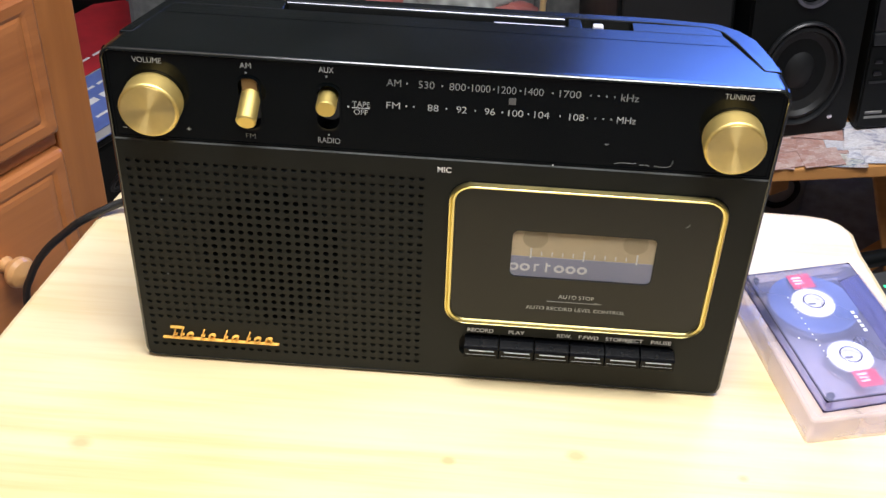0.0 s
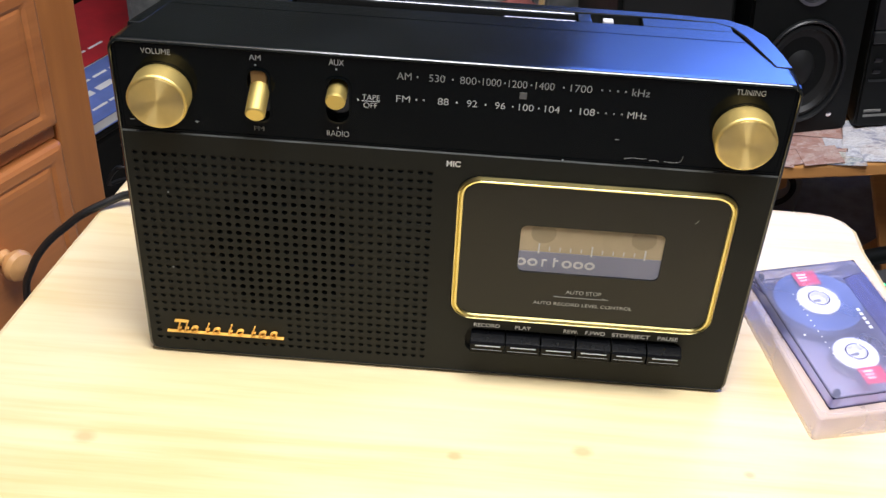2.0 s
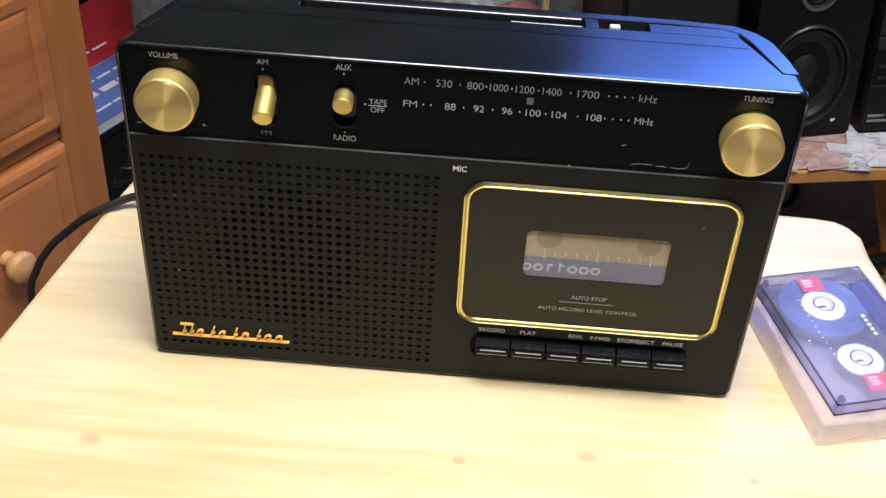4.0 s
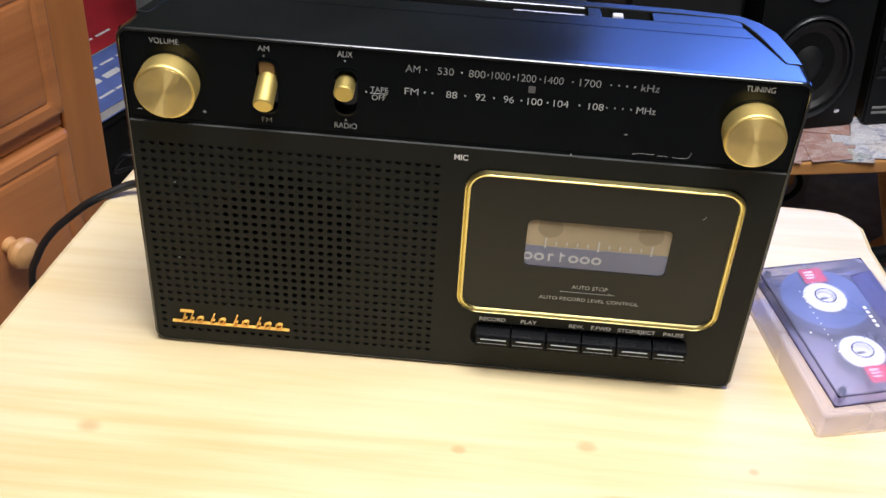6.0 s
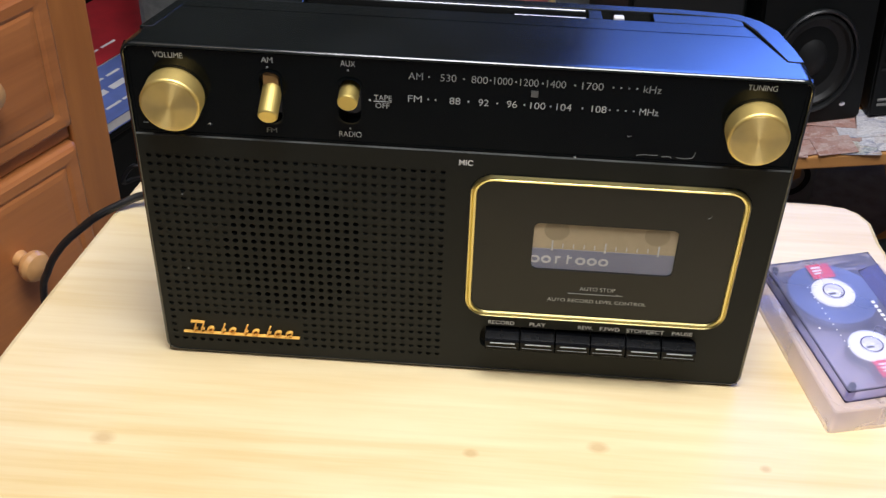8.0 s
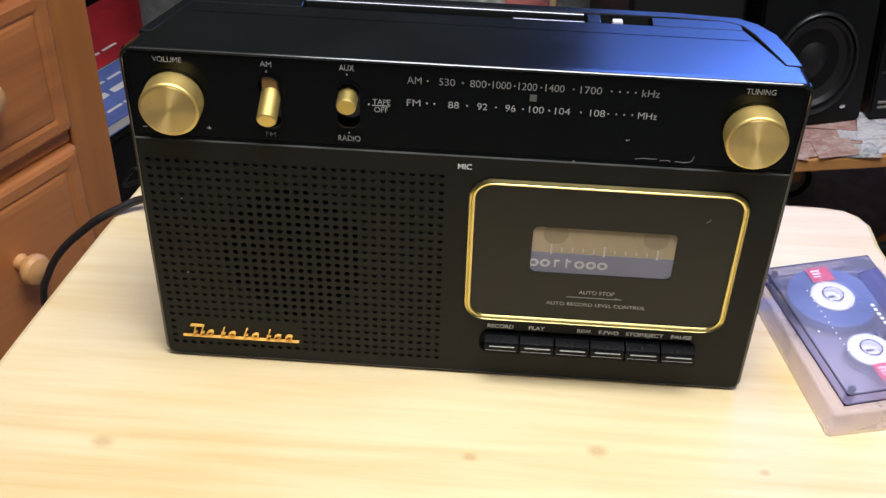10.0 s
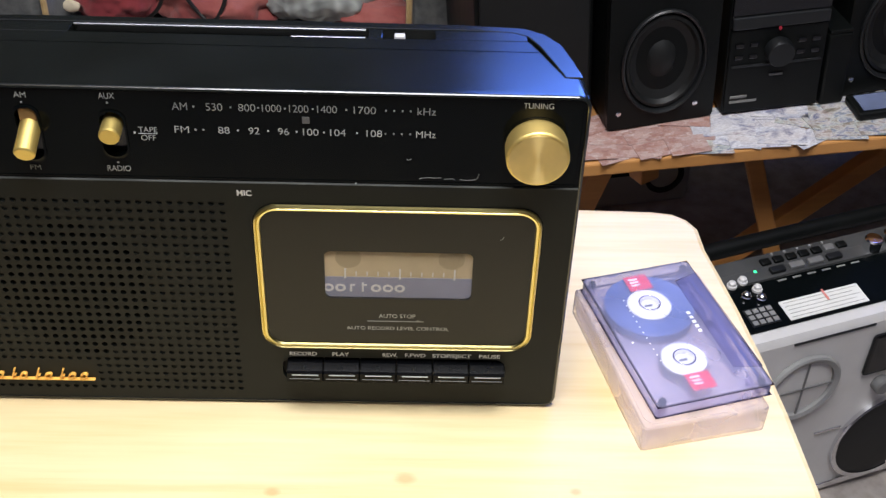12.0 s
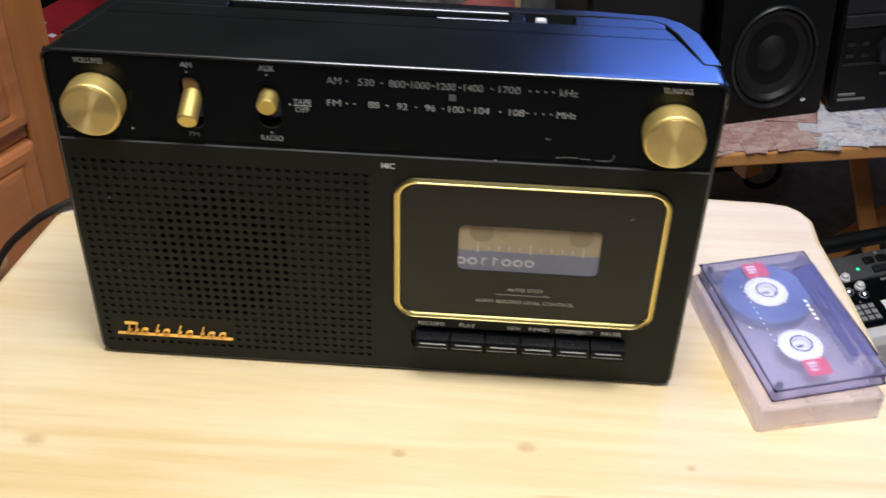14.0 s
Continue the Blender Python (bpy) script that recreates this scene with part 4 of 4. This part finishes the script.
# ---------- box, books and tower between chest and radio ----------
BASE = pose(-0.4265, 0.668, FLOOR, 0, 0, 62)
storage = thing("storage_box", BASE, "black storage box on the carpet", "box")
part("box_body", boxed(-0.08, 0.27, 0.004, 0.24, 0.0, 0.140, 0.006), M_BLACK, storage)
part("box_lid", boxed(-0.083, 0.273, 0.001, 0.243, 0.1402, 0.152, 0.004), M_BLACK, storage)
for name, y0, y1, mt, lab in (("book", 0.0, 0.097, M_BOOKBLUE, "blue paperback lying flat on a black box"), ("book", 0.100, 0.225, M_BOOKRED, "red paperback lying flat on a black box")):
    bk = thing(name, BASE @ pose(0, y0, 0.1525), lab, "book", "books on the box")
    w = y1 - y0
    part("pages", boxed(-0.068, 0.248, 0.0006, w - 0.002, 0.0012, 0.0128, 0.0004), M_PAGES, bk)
    for z in (0.0, 0.0130):
        part("cover", boxed(-0.070, 0.250, 0.0, w, z, z + 0.0011, 0.0003), mt, bk)
    ti = bmesh.new()
    rr = random.Random(len(lab))
    for k in range(3):
        y, x = w * (0.2 + 0.27 * k), rr.uniform(-0.02, 0.04)
        for _ in range(6):
            n = rr.uniform(0.008, 0.026)
            box(ti, x, x + n, y, y + (0.010 if k == 1 else 0.004), 0.0142, 0.01435)
            x += n + rr.uniform(0.003, 0.012)
    part("title_bars", ti, M_PALE, bk, "pale printed bars")
tangle = thing("cable_bundle", pose(0, 0, 0), "tangled black cables heaped before the storage box", "cable")
rr = random.Random(23)
for k in range(7):
    cx, cy = -0.352 + rr.uniform(-0.025, 0.02), 0.575 + rr.uniform(-0.025, 0.03)
    loop = [(cx, cy, FLOOR + 0.004)]
    for i in range(9):
        a = i * 1.3 + k
        loop.append((cx + rr.uniform(0.012, 0.030) * math.cos(a), cy + rr.uniform(0.010, 0.025) * math.sin(a), FLOOR + 0.02 + 0.030 * i * rr.uniform(0.75, 1.0)))
    part("cord", tube(bmesh.new(), loop, 0.0026, 7), M_CABLE, tangle)
tower = thing("tower_speaker", pose(-0.500, 0.97, FLOOR, 0, 0, 25), "tall narrow black tower with a grey edge strip", "speaker")
part("tower_body", boxed(-0.10, 0.12, 0.0, 0.22, 0.0, 0.75, 0.006), M_BLACK, tower)
part("edge_strip", boxed(0.012, 0.030, -0.006, 0.0, 0.01, 0.74, 0.002), M_GREY, tower, "grey vertical strip")

# ---------- armchair with cloths ----------
chair = thing("armchair", pose(-0.13, 0.72, FLOOR), "low armchair with grey cloth arms and tan piping", "armchair")
SEAT = -0.185 - FLOOR
part("seat_base", boxed(-0.19, 0.185, 0.0, 0.50, 0.04, SEAT, 0.02, 3), M_ARM, chair)
part("backrest", boxed(-0.19, 0.185, 0.42, 0.56, SEAT + 0.002, 0.70, 0.03, 3), M_ARM, chair)
for x0, x1 in ((-0.27, -0.1925), (0.1875, 0.265)):
    part("arm", noisy(boxed(x0, x1, -0.01, 0.52, 0.04, 0.47, 0.018, 3), 0.002, 30), M_ARM, chair, "grey cloth arm")
for x in (-0.1945, 0.1895):
    part("piping", tube(bmesh.new(), [(x, -0.012, 0.06), (x, -0.013, 0.25), (x, -0.012, 0.44), (x, 0.02, 0.468), (x, 0.2, 0.470)], 0.0035, 8), M_PIPING, chair, "tan corded piping")
for x in (-0.23, 0.225):
    for y in (0.04, 0.46):
        part("foot", boxed(x - .02, x + .02, y - .02, y + .02, 0.0, 0.0395, 0.003), M_LEG, chair)


def bundle(name, cx, cy, cz, rx, ry, rz, material, label, category, seed):
    """Soft crumpled cloth lying in a heap."""
    bm = bmesh.new()
    bmesh.ops.create_icosphere(bm, subdivisions=5, radius=1.0)
    for v in bm.verts:
        p = v.co.copy()
        fold = 0.16 * noise.noise(p * 2.2 + Vector((seed, 0, 0))) + 0.10 * abs(noise.noise(p * 4.5 + Vector((0, seed, 0)))) + 0.03 * noise.noise(p * 11)
        p *= 1 + fold
        v.co = Vector((cx + p.x * rx, cy + p.y * ry, max(cz + p.z * rz, SEAT + FLOOR + 0.003)))
    ob = link_mesh(name, bm, material, 80)
    return tagged(ob, label, category)


maroon = bundle("cushion", -0.262, 0.775, -0.160, 0.055, 0.06, 0.040, M_DARKRED, "maroon cushion with cream flowers on the armchair", "cushion", 3.1)
fl = bmesh.new()
rr = random.Random(5)
for k in range(9):
    m = pose(-0.272 + rr.uniform(-.030, .035), 0.725 + rr.uniform(-.004, .012), -0.150 + rr.uniform(-.018, .018))
    bmesh.ops.create_icosphere(fl, subdivisions=2, radius=rr.uniform(0.005, 0.010), matrix=m @ Matrix.Diagonal((1, 0.4, 0.8, 1)))
part("flower_pattern", noisy(fl, 0.003, 120), M_CREAM, maroon, "cream flower pattern")
bundle("red_throw", -0.150, 0.782, -0.165, 0.075, 0.07, 0.040, M_REDCLOTH, "faded red throw crumpled on the armchair seat", "throw", 8.4)
bundle("checked_shirt", -0.045, 0.778, -0.148, 0.070, 0.055, 0.045, M_CHECK, "grey checked cloth crumpled on the armchair seat", "cloth", 1.7)
bundle("red_cloth", 0.028, 0.748, -0.178, 0.050, 0.03, 0.020, M_REDCLOTH, "faded red cloth folded on the armchair seat", "cloth", 6.2)
lead = thing("headphone_lead", pose(0, 0, 0), "thin black lead looped over the red throw", "cable")
part("cord", tube(bmesh.new(), [(-0.225, 0.735, -0.178), (-0.205, 0.715, -0.150), (-0.196, 0.722, -0.125), (-0.180, 0.715, -0.135), (-0.165, 0.712, -0.155), (-0.150, 0.708, -0.165), (-0.135, 0.712, -0.140), (-0.142, 0.722, -0.118), (-0.16, 0.735, -0.11)], 0.0022, 8), M_CABLE, lead)

# ---------- bench with the hi-fi ----------
BENCH = pose(0.2482, 0.5042, -0.1621, 0, -5, 4.2)
INV = BENCH.inverted()
bench = thing("low_bench", BENCH, "low pine bench covered with leaflets and hi-fi", "bench")
part("bench_top", boxed(-0.13, 0.75, -0.0445, 0.26, -0.0145, 0.0, 0.002), M_BENCH, bench)


def beam(name, p, q, w, d, material, parent):
    """A straight timber between two places of the room."""
    p, q = INV @ Vector(p), INV @ Vector(q)
    m = (q - p).to_track_quat("Z", "Y").to_matrix().to_4x4()
    m.translation = p
    bm = boxed(-w / 2, w / 2, -d / 2, d / 2, 0, (q - p).length, 0.002)
    bm.transform(m)
    return part(name, bm, material, parent)


beam("leg", (0.392, 0.555, -0.172), (0.497, 0.555, FLOOR), 0.016, 0.018, M_BENCH, bench)
beam("brace", (0.610, 0.580, -0.165), (0.330, 0.580, FLOOR + 0.01), 0.018, 0.020, M_BENCH, bench)
beam("leg", (0.272, 0.555, -0.180), (0.190, 0.555, FLOOR), 0.024, 0.022, M_BENCH, bench)
beam("leg", (0.900, 0.60, -0.12), (0.92, 0.60, FLOOR), 0.024, 0.022, M_BENCH, bench)
beam("cleat", (0.286, 0.500, -0.174), (0.289, 0.500, -0.207), 0.022, 0.020, M_BENCH, bench)
beam("cleat", (0.540, 0.530, -0.150), (0.543, 0.530, -0.180), 0.022, 0.020, M_BENCH, bench)


def build_speaker(m):
    sp = thing("bookshelf_speaker", m, "black bookshelf speaker with a large cone on the bench", "speaker", "hi-fi speakers")
    W, D, HT = 0.103, 0.13, 0.215
    part("cabinet", boxed(0, W, 0.006, D, 0.0, HT, 0.003), M_BLACK, sp)
    CX, CZ = W / 2, 0.0665
    bf = bmesh.new()
    plate(bf, rrect(0.0, W, 0.0, HT, 0.005), [oval(CX, CZ, 0.0385, 0.0515, 40), oval(CX, 0.150, 0.014, 0.014, 24)], 0.0, 0.006)
    part("baffle", bf, M_BLACK, sp)
    rm = bmesh.new()
    loft(rm, [front(oval(CX, CZ, 0.0405 - i, 0.0535 - i, 40), y) for i, y in ((0.0, 0.0), (0.0, -0.003), (0.0012, -0.0042), (0.003, -0.003), (0.0045, 0.004))], False, False)
    part("woofer_rim", rm, M_RIM, sp, "charcoal cone rim")
    cn = bmesh.new()
    loft(cn, [front(oval(CX, CZ, 0.0385 * s, 0.0515 * s, 40), y) for s, y in ((0.98, 0.004), (0.92, -0.001), (0.86, -0.0015), (0.80, 0.003), (0.42, 0.010), (0.40, 0.007), (0.25, 0.002), (0.02, 0.0005))], False, True)
    part("woofer_cone", cn, M_CONE, sp, "black paper cone")
    tw = bmesh.new()
    loft(tw, [front(oval(CX, 0.150, r, r, 32), y) for r, y in ((0.0165, 0.0), (0.016, -0.003), (0.013, -0.003), (0.0125, 0.003))], False, False)
    part("tweeter_ring", tw, M_DULLCHROME, sp, "dull silver tweeter ring")
    part("tweeter", spun(bmesh.new(), [(0.0126, 0.0), (0.010, 0.003), (0.005, 0.0055), (0.0, 0.006)], pose(CX, 0.004, 0.150, 90), 24), M_CONE, sp)
    for u in (0.0105, W - 0.0185):
        part("screw", spun(bmesh.new(), [(0.0026, -0.001), (0.0026, 0.001), (0.0012, 0.0016), (0.0, 0.0014)], pose(u, 0.0, 0.0175, 90), 14), M_CHROME, sp, "bright screw head")
    for u in (0.015, W - 0.015):
        for y in (0.02, D - 0.02):
            part("rubber_foot", boxed(u - .004, u + .004, y - .004, y + .004, -0.001, 0.0), M_CABLE, sp)
    return sp


spk = build_speaker(BENCH @ pose(0, 0, 0.0042, 0, 0, 6))
copy_thing(spk, BENCH @ pose(0.227, 0.0225, 0.0042, 0, 0, 6))
sub = thing("subwoofer", BENCH @ pose(-0.118, 0.012, 0.0026, 0, 0, 4), "plain black subwoofer box standing on the bench", "speaker")
part("cabinet", boxed(0.0, 0.108, 0.004, 0.20, 0.001, 0.26, 0.003), M_BLACK, sub)
part("grille", boxed(0.004, 0.104, 0.0, 0.0038, 0.005, 0.256, 0.0015), M_CONE, sub)
stereo = thing("micro_system", BENCH @ pose(0.1113, 0.0092, 0.0026, 0, 0, 2), "black micro hi-fi system with a round volume knob on the bench", "stereo")
part("case", boxed(0, 0.0925, 0.004, 0.17, 0.001, 0.20, 0.002), M_BLACK, stereo)
part("fascia", boxed(0.001, 0.0915, 0.0, 0.0038, 0.003, 0.091, 0.0012), M_BLACK, stereo)
part("display", boxed(0.001, 0.0915, 0.0, 0.0038, 0.1045, 0.198, 0.0012), M_GLOSSY, stereo, "glossy black display")
part("trim_bar", boxed(0.001, 0.0915, -0.0025, 0.0038, 0.0915, 0.104, 0.0018), M_RIM, stereo, "charcoal trim bar")
part("ridge", boxed(0.004, 0.0885, -0.0016, -0.0001, 0.0520, 0.0545, 0.0006), M_RIM, stereo)
part("volume_knob", spun(bmesh.new(), [(0.0, -0.001), (0.0128, -0.001), (0.0130, 0.010), (0.0118, 0.0122), (0.0, 0.0125)], pose(0.0462, 0.0, 0.0675, 90), 36), M_RIM, stereo, "dark round volume knob")
part("led", boxed(0.0435, 0.0465, -0.0036, -0.0026, 0.0890, 0.0925, 0.0008), M_REDLED, stereo, "red standby light")
for u in (0.006, 0.0195, 0.064, 0.0775):
    for z in (0.0605, 0.0725):
        part("button", boxed(u, u + 0.0080, -0.0016, -0.0001, z, z + 0.0048, 0.001), M_GLOSSY, stereo)
part("emblem", boxed(0.041, 0.054, -0.0012, -0.0001, 0.0400, 0.0428, 0.0008), M_GREY, stereo, "small grey emblem")
eb = bmesh.new()
for k, w in enumerate((0.016, 0.026)):
    box(eb, 0.006, 0.006 + w, -0.0004, -0.0001, 0.0185 - 0.0050 * k, 0.0210 - 0.0054 * k + 0.0006)
part("print_bars", eb, M_DIM, stereo, "pale printed bars")
# black box added as the shadow between stereo and right speaker
gap_box = thing("adapter_box", BENCH @ pose(0.2055, 0.012, 0.0028, 0, 0, 4), "small black box added on the bench in place of the shaded gap", "box")
part("gap_box_body", boxed(0.0, 0.024, 0.0, 0.10, 0.0, 0.075, 0.003), M_BLACK, gap_box)
part("gap_box_lid", boxed(0.001, 0.023, 0.001, 0.099, 0.0752, 0.079, 0.001), M_BLACK, gap_box)
tray = thing("black_tray", BENCH @ pose(0.232, -0.022, 0.0034, 0, 0, 3), "flat black tray with a blue-grey top on the bench", "tray")
part("tray_rim", boxed(0.0, 0.18, 0.0, 0.036, 0.0, 0.008, 0.003), M_BLACK, tray)
part("tray_top", boxed(0.006, 0.174, 0.005, 0.031, 0.0082, 0.0092, 0.0004), plastic("blue_grey_gloss", (0.14, 0.17, 0.28), 0.2), tray)
rr = random.Random(11)
for k in range(51):
    col, row = k % 17, k // 17
    u, v = -0.085 + col * 0.0225 + rr.uniform(-.006, .006), -0.0310 + row * 0.0225 + rr.uniform(-.002, .002)
    w, d = rr.uniform(0.036, 0.055), rr.uniform(0.022, 0.03)
    leaf = thing("leaflet", BENCH @ pose(u, v, 0.0003 + 0.0007 * ((col + 2 * row) % 4), 0, 0, rr.choice((-1, 1)) * rr.uniform(2, 26)), "glossy printed leaflet lying on the bench", "leaflet", "leaflets on the bench")
    kind_of = 0 if u < 0.085 else (1 if u < 0.2 and rr.random() < 0.8 else 2)
    part("sheet", boxed(-w / 2, w / 2, -d / 2, d / 2, 0.0, 0.0006, 0.0001), M_LEAFLETS[kind_of], leaf)

# ---------- things under and behind the bench ----------
small = thing("small_radio", pose(0.365, 0.80, FLOOR, 0, 0, 12), "small grey radio with a round speaker on the carpet", "radio")
part("body", boxed(-0.07, 0.06, 0.0, 0.06, 0.0, 0.085, 0.008), M_STEEL, small)
part("speaker_ring", spun(bmesh.new(), [(0.026, -0.001), (0.026, 0.003), (0.021, 0.004), (0.019, -0.0005), (0.0, -0.0005)], pose(0.022, 0, 0.045, 90), 30), M_CONE, small)
part("tuning_strip", boxed(-0.06, -0.012, -0.002, -0.0005, 0.05, 0.07, 0.001), M_BLACK, small)
# made-up cabinet: darkens the background and keeps window light off the carpet
dark = thing("black_cabinet", pose(0.155, 0.84, FLOOR), "tall plain black cabinet added behind the bench as dark backdrop and light block", "cabinet")
part("cabinet_side", boxed(0.0, 0.98, 0.0, 0.35, 0.26, 0.62, 0.004), M_BLACK, dark)
for x in (0.02, 0.96):
    for y in (0.02, 0.33):
        part("leg", boxed(x - .015, x + .015, y - .015, y + .015, 0.0, 0.2595, 0.002), M_BLACK, dark)
for x0, x1 in ((0.004, 0.488), (0.492, 0.976)):
    part("cabinet_door", boxed(x0, x1, -0.012, -0.0005, 0.264, 0.616, 0.003), M_BLACK, dark)
bag = bundle("black_bag", 0.62, 0.60, FLOOR + 0.03, 0.10, 0.06, 0.05, M_CABLE, "limp black bag lying on the carpet", "bag", 4.4)
for v in bag.data.vertices:
    v.co.z += FLOOR + 0.001 - (SEAT + FLOOR + 0.003) if v.co.z > FLOOR + 0.2 else 0.0

# ---------- portable stereo on the carpet ----------
boom = thing("boombox", pose(0.3806, 0.2984, FLOOR, 0, 0, 20.1), "large silver and black boombox standing on the carpet", "boombox")
HB = 0.235
bb = bmesh.new()
prof = [(0.006, 0.0), (0.0, 0.006), (0.0, HB - 0.008), (0.004, HB - 0.001), (0.010, HB), (0.094, HB + 0.010), (0.100, HB + 0.004), (0.100, 0.004), (0.096, 0.0)]
loft(bb, [[(x, y, z) for y, z in prof] for x in (-0.075, -0.072, 0.357, 0.360)])
part("body", bb, M_SILVER, boom, "silver painted body", 30)
SL = 0.010 / 0.084


def on_top(y):
    return HB + (y - 0.010) * SL


def top_box(u0, u1, y0, y1, h, bevel=0.0008, lift=0.0002):
    bm = boxed(u0, u1, y0, y1, 0.0, h, bevel)
    for v in bm.verts:
        v.co.z += on_top(v.co.y) + lift
    return bm


part("top_panel", top_box(-0.065, 0.350, 0.0135, 0.064, 0.0022), M_PANEL, boom, "black sloping tuner panel")
dial = part("dial", top_box(0.0200, 0.1010, 0.0160, 0.0375, 0.0008, 0.0002, 0.0026), M_DIAL, boom, "white tuning scale")
dl = bmesh.new()
for k in range(5):
    b2 = boxed(0.023, 0.098 - 0.006 * (k % 2), 0.0185 + 0.004 * k, 0.0188 + 0.004 * k, 0.0, 0.0002)
    for v in b2.verts:
        v.co.z += on_top(v.co.y) + 0.0035
    me2 = bpy.data.meshes.new("scale")
    b2.to_mesh(me2)
    dl.from_mesh(me2)
    b2.free()
part("scale_lines", dl, M_GREY, dial)
part("pointer", top_box(0.0645, 0.0665, 0.0270, 0.0395, 0.0006, 0.0001, 0.0036), M_REDMARK, dial, "red tuning pointer")
part("speaker_vent", top_box(-0.016, 0.012, 0.018, 0.038, 0.0006, 0.0002, 0.0026), M_RIM, boom)
for k in range(12):
    u, y = -0.0145 + 0.0068 * (k % 4), 0.0192 + 0.0062 * (k // 4)
    part("vent_tile", top_box(u, u + 0.0050, y, y + 0.0046, 0.0008, 0.0002, 0.0034), M_STEEL, boom)
part("control_strip", top_box(-0.065, 0.350, 0.0650, 0.0780, 0.003), M_STRIP, boom, "dark grey control strip")
part("rear_panel", top_box(-0.070, 0.352, 0.0785, 0.0938, 0.0018), M_STRIP, boom, "charcoal button panel")
for k in range(7):
    part("button", top_box(0.030 + 0.0135 * k, 0.0402 + 0.0135 * k, 0.0800, 0.0872, 0.0042, 0.0012), M_GREY if k == 5 else M_BLACK, boom)
for k in range(4):
    part("switch", top_box(0.032 + 0.020 * k, 0.047 + 0.020 * k, 0.0675, 0.0740, 0.0036, 0.0008, 0.0032), M_GREY if k in (1, 2) else M_RIM, boom)
part("led", top_box(0.0180, 0.0208, 0.0740, 0.0765, 0.0012, 0.0003, 0.0028), M_LED, boom, "green power light")
for u, y in ((-0.004, 0.0510), (0.010, 0.0560), (0.008, 0.0455), (-0.010, 0.0660), (0.002, 0.0680)):
    part("push_button", spun(bmesh.new(), [(0.0046, 0.0), (0.0046, 0.0022), (0.0036, 0.0026), (0.0033, 0.0052), (0.0018, 0.0064), (0.0, 0.0067)], pose(u, y, on_top(y) + 0.0023), 18), M_CHROME if y < 0.052 or y > 0.071 else M_SILVER, boom, "silver push button")
for u, y in ((0.142, 0.072), (0.164, 0.074), (0.186, 0.072)):
    part("rotary_knob", spun(bmesh.new(), [(0.0085, 0.0), (0.0085, 0.010), (0.0072, 0.0115), (0.0, 0.0118)], pose(u, y, on_top(y) + 0.0025), 22), M_CHROME, boom, "chrome rotary knob")
for k in range(6):
    part("print_bar", top_box(0.034 + 0.0155 * k, 0.043 + 0.0155 * k, 0.0595, 0.0612, 0.0003, 0.0001, 0.0024), M_DIM, boom)
for k in range(5):
    part("button_cap", top_box(0.0445 + 0.0135 * k, 0.0468 + 0.0135 * k, 0.0890, 0.0915, 0.0024, 0.0006, 0.0018), M_STEEL, boom, "small silver button cap")
part("groove", boxed(0.016, 0.100, -0.0012, 0.0006, HB - 0.0105, HB - 0.0085, 0.0003), M_RIM, boom)
hl = bmesh.new()
tube(hl, [(-0.06, 0.104, HB - 0.03), (-0.055, 0.108, HB + 0.006), (-0.03, 0.110, HB + 0.012), (0.14, 0.110, HB + 0.014), (0.31, 0.110, HB + 0.012), (0.34, 0.108, HB + 0.006), (0.345, 0.104, HB - 0.03)], 0.008, 12)
part("handle", hl, M_BLACK, boom, "black carrying handle")


def ring_part(name, u, z, r, w, material, y=-0.0005, h=0.004):
    bm = bmesh.new()
    loft(bm, [front(oval(u, z, r - i, r - i, 48), yy) for i, yy in ((0.0, y), (0.0, y - h), (w * .3, y - h * 1.3), (w, y - h), (w, y))], False, False)
    return part(name, bm, material, boom)


ring_part("round_trim", 0.0370, 0.168, 0.0385, 0.0065, M_STEEL)
part("speaker_disc", spun(bmesh.new(), [(0.0318, -0.001), (0.0318, 0.001), (0.028, 0.0015), (0.0, 0.003)], pose(0.0370, 0, 0.168, 90), 36), M_SILVER, boom)
cr = bmesh.new()
box(cr, 0.0065, 0.0675, -0.0042, -0.0032, 0.1670, 0.1690, 0.0003)
box(cr, 0.0360, 0.0380, -0.0042, -0.0032, 0.137, 0.199, 0.0003)
part("cross_bars", cr, M_GREY, boom)
ring_part("woofer_trim", 0.1530, 0.0660, 0.0560, 0.005, M_CHROME)
part("woofer_grille", spun(bmesh.new(), [(0.0512, -0.001), (0.0512, 0.003), (0.044, 0.005), (0.02, 0.006), (0.0, 0.006)], pose(0.1530, 0, 0.0660, 90), 40), M_CONE, boom, "black woofer grille")
part("tape_bay", boxed(0.102, 0.235, -0.004, -0.0002, 0.163, 0.212, 0.003), M_GLOSSY, boom, "black cassette bay")
for u in (0.128, 0.150, 0.172):
    part("rotary_knob", spun(bmesh.new(), [(0.009, 0.0), (0.009, 0.008), (0.0075, 0.0095), (0.0, 0.010)], pose(u, 0, 0.145, 90), 22), M_GREY, boom)
part("trim_bar", boxed(0.070, 0.100, -0.0018, -0.0002, 0.0935, 0.0965, 0.0005), M_CHROME, boom)
part("base_trim", boxed(-0.068, 0.352, -0.003, -0.0002, 0.006, 0.014, 0.0012), M_CHROME, boom)
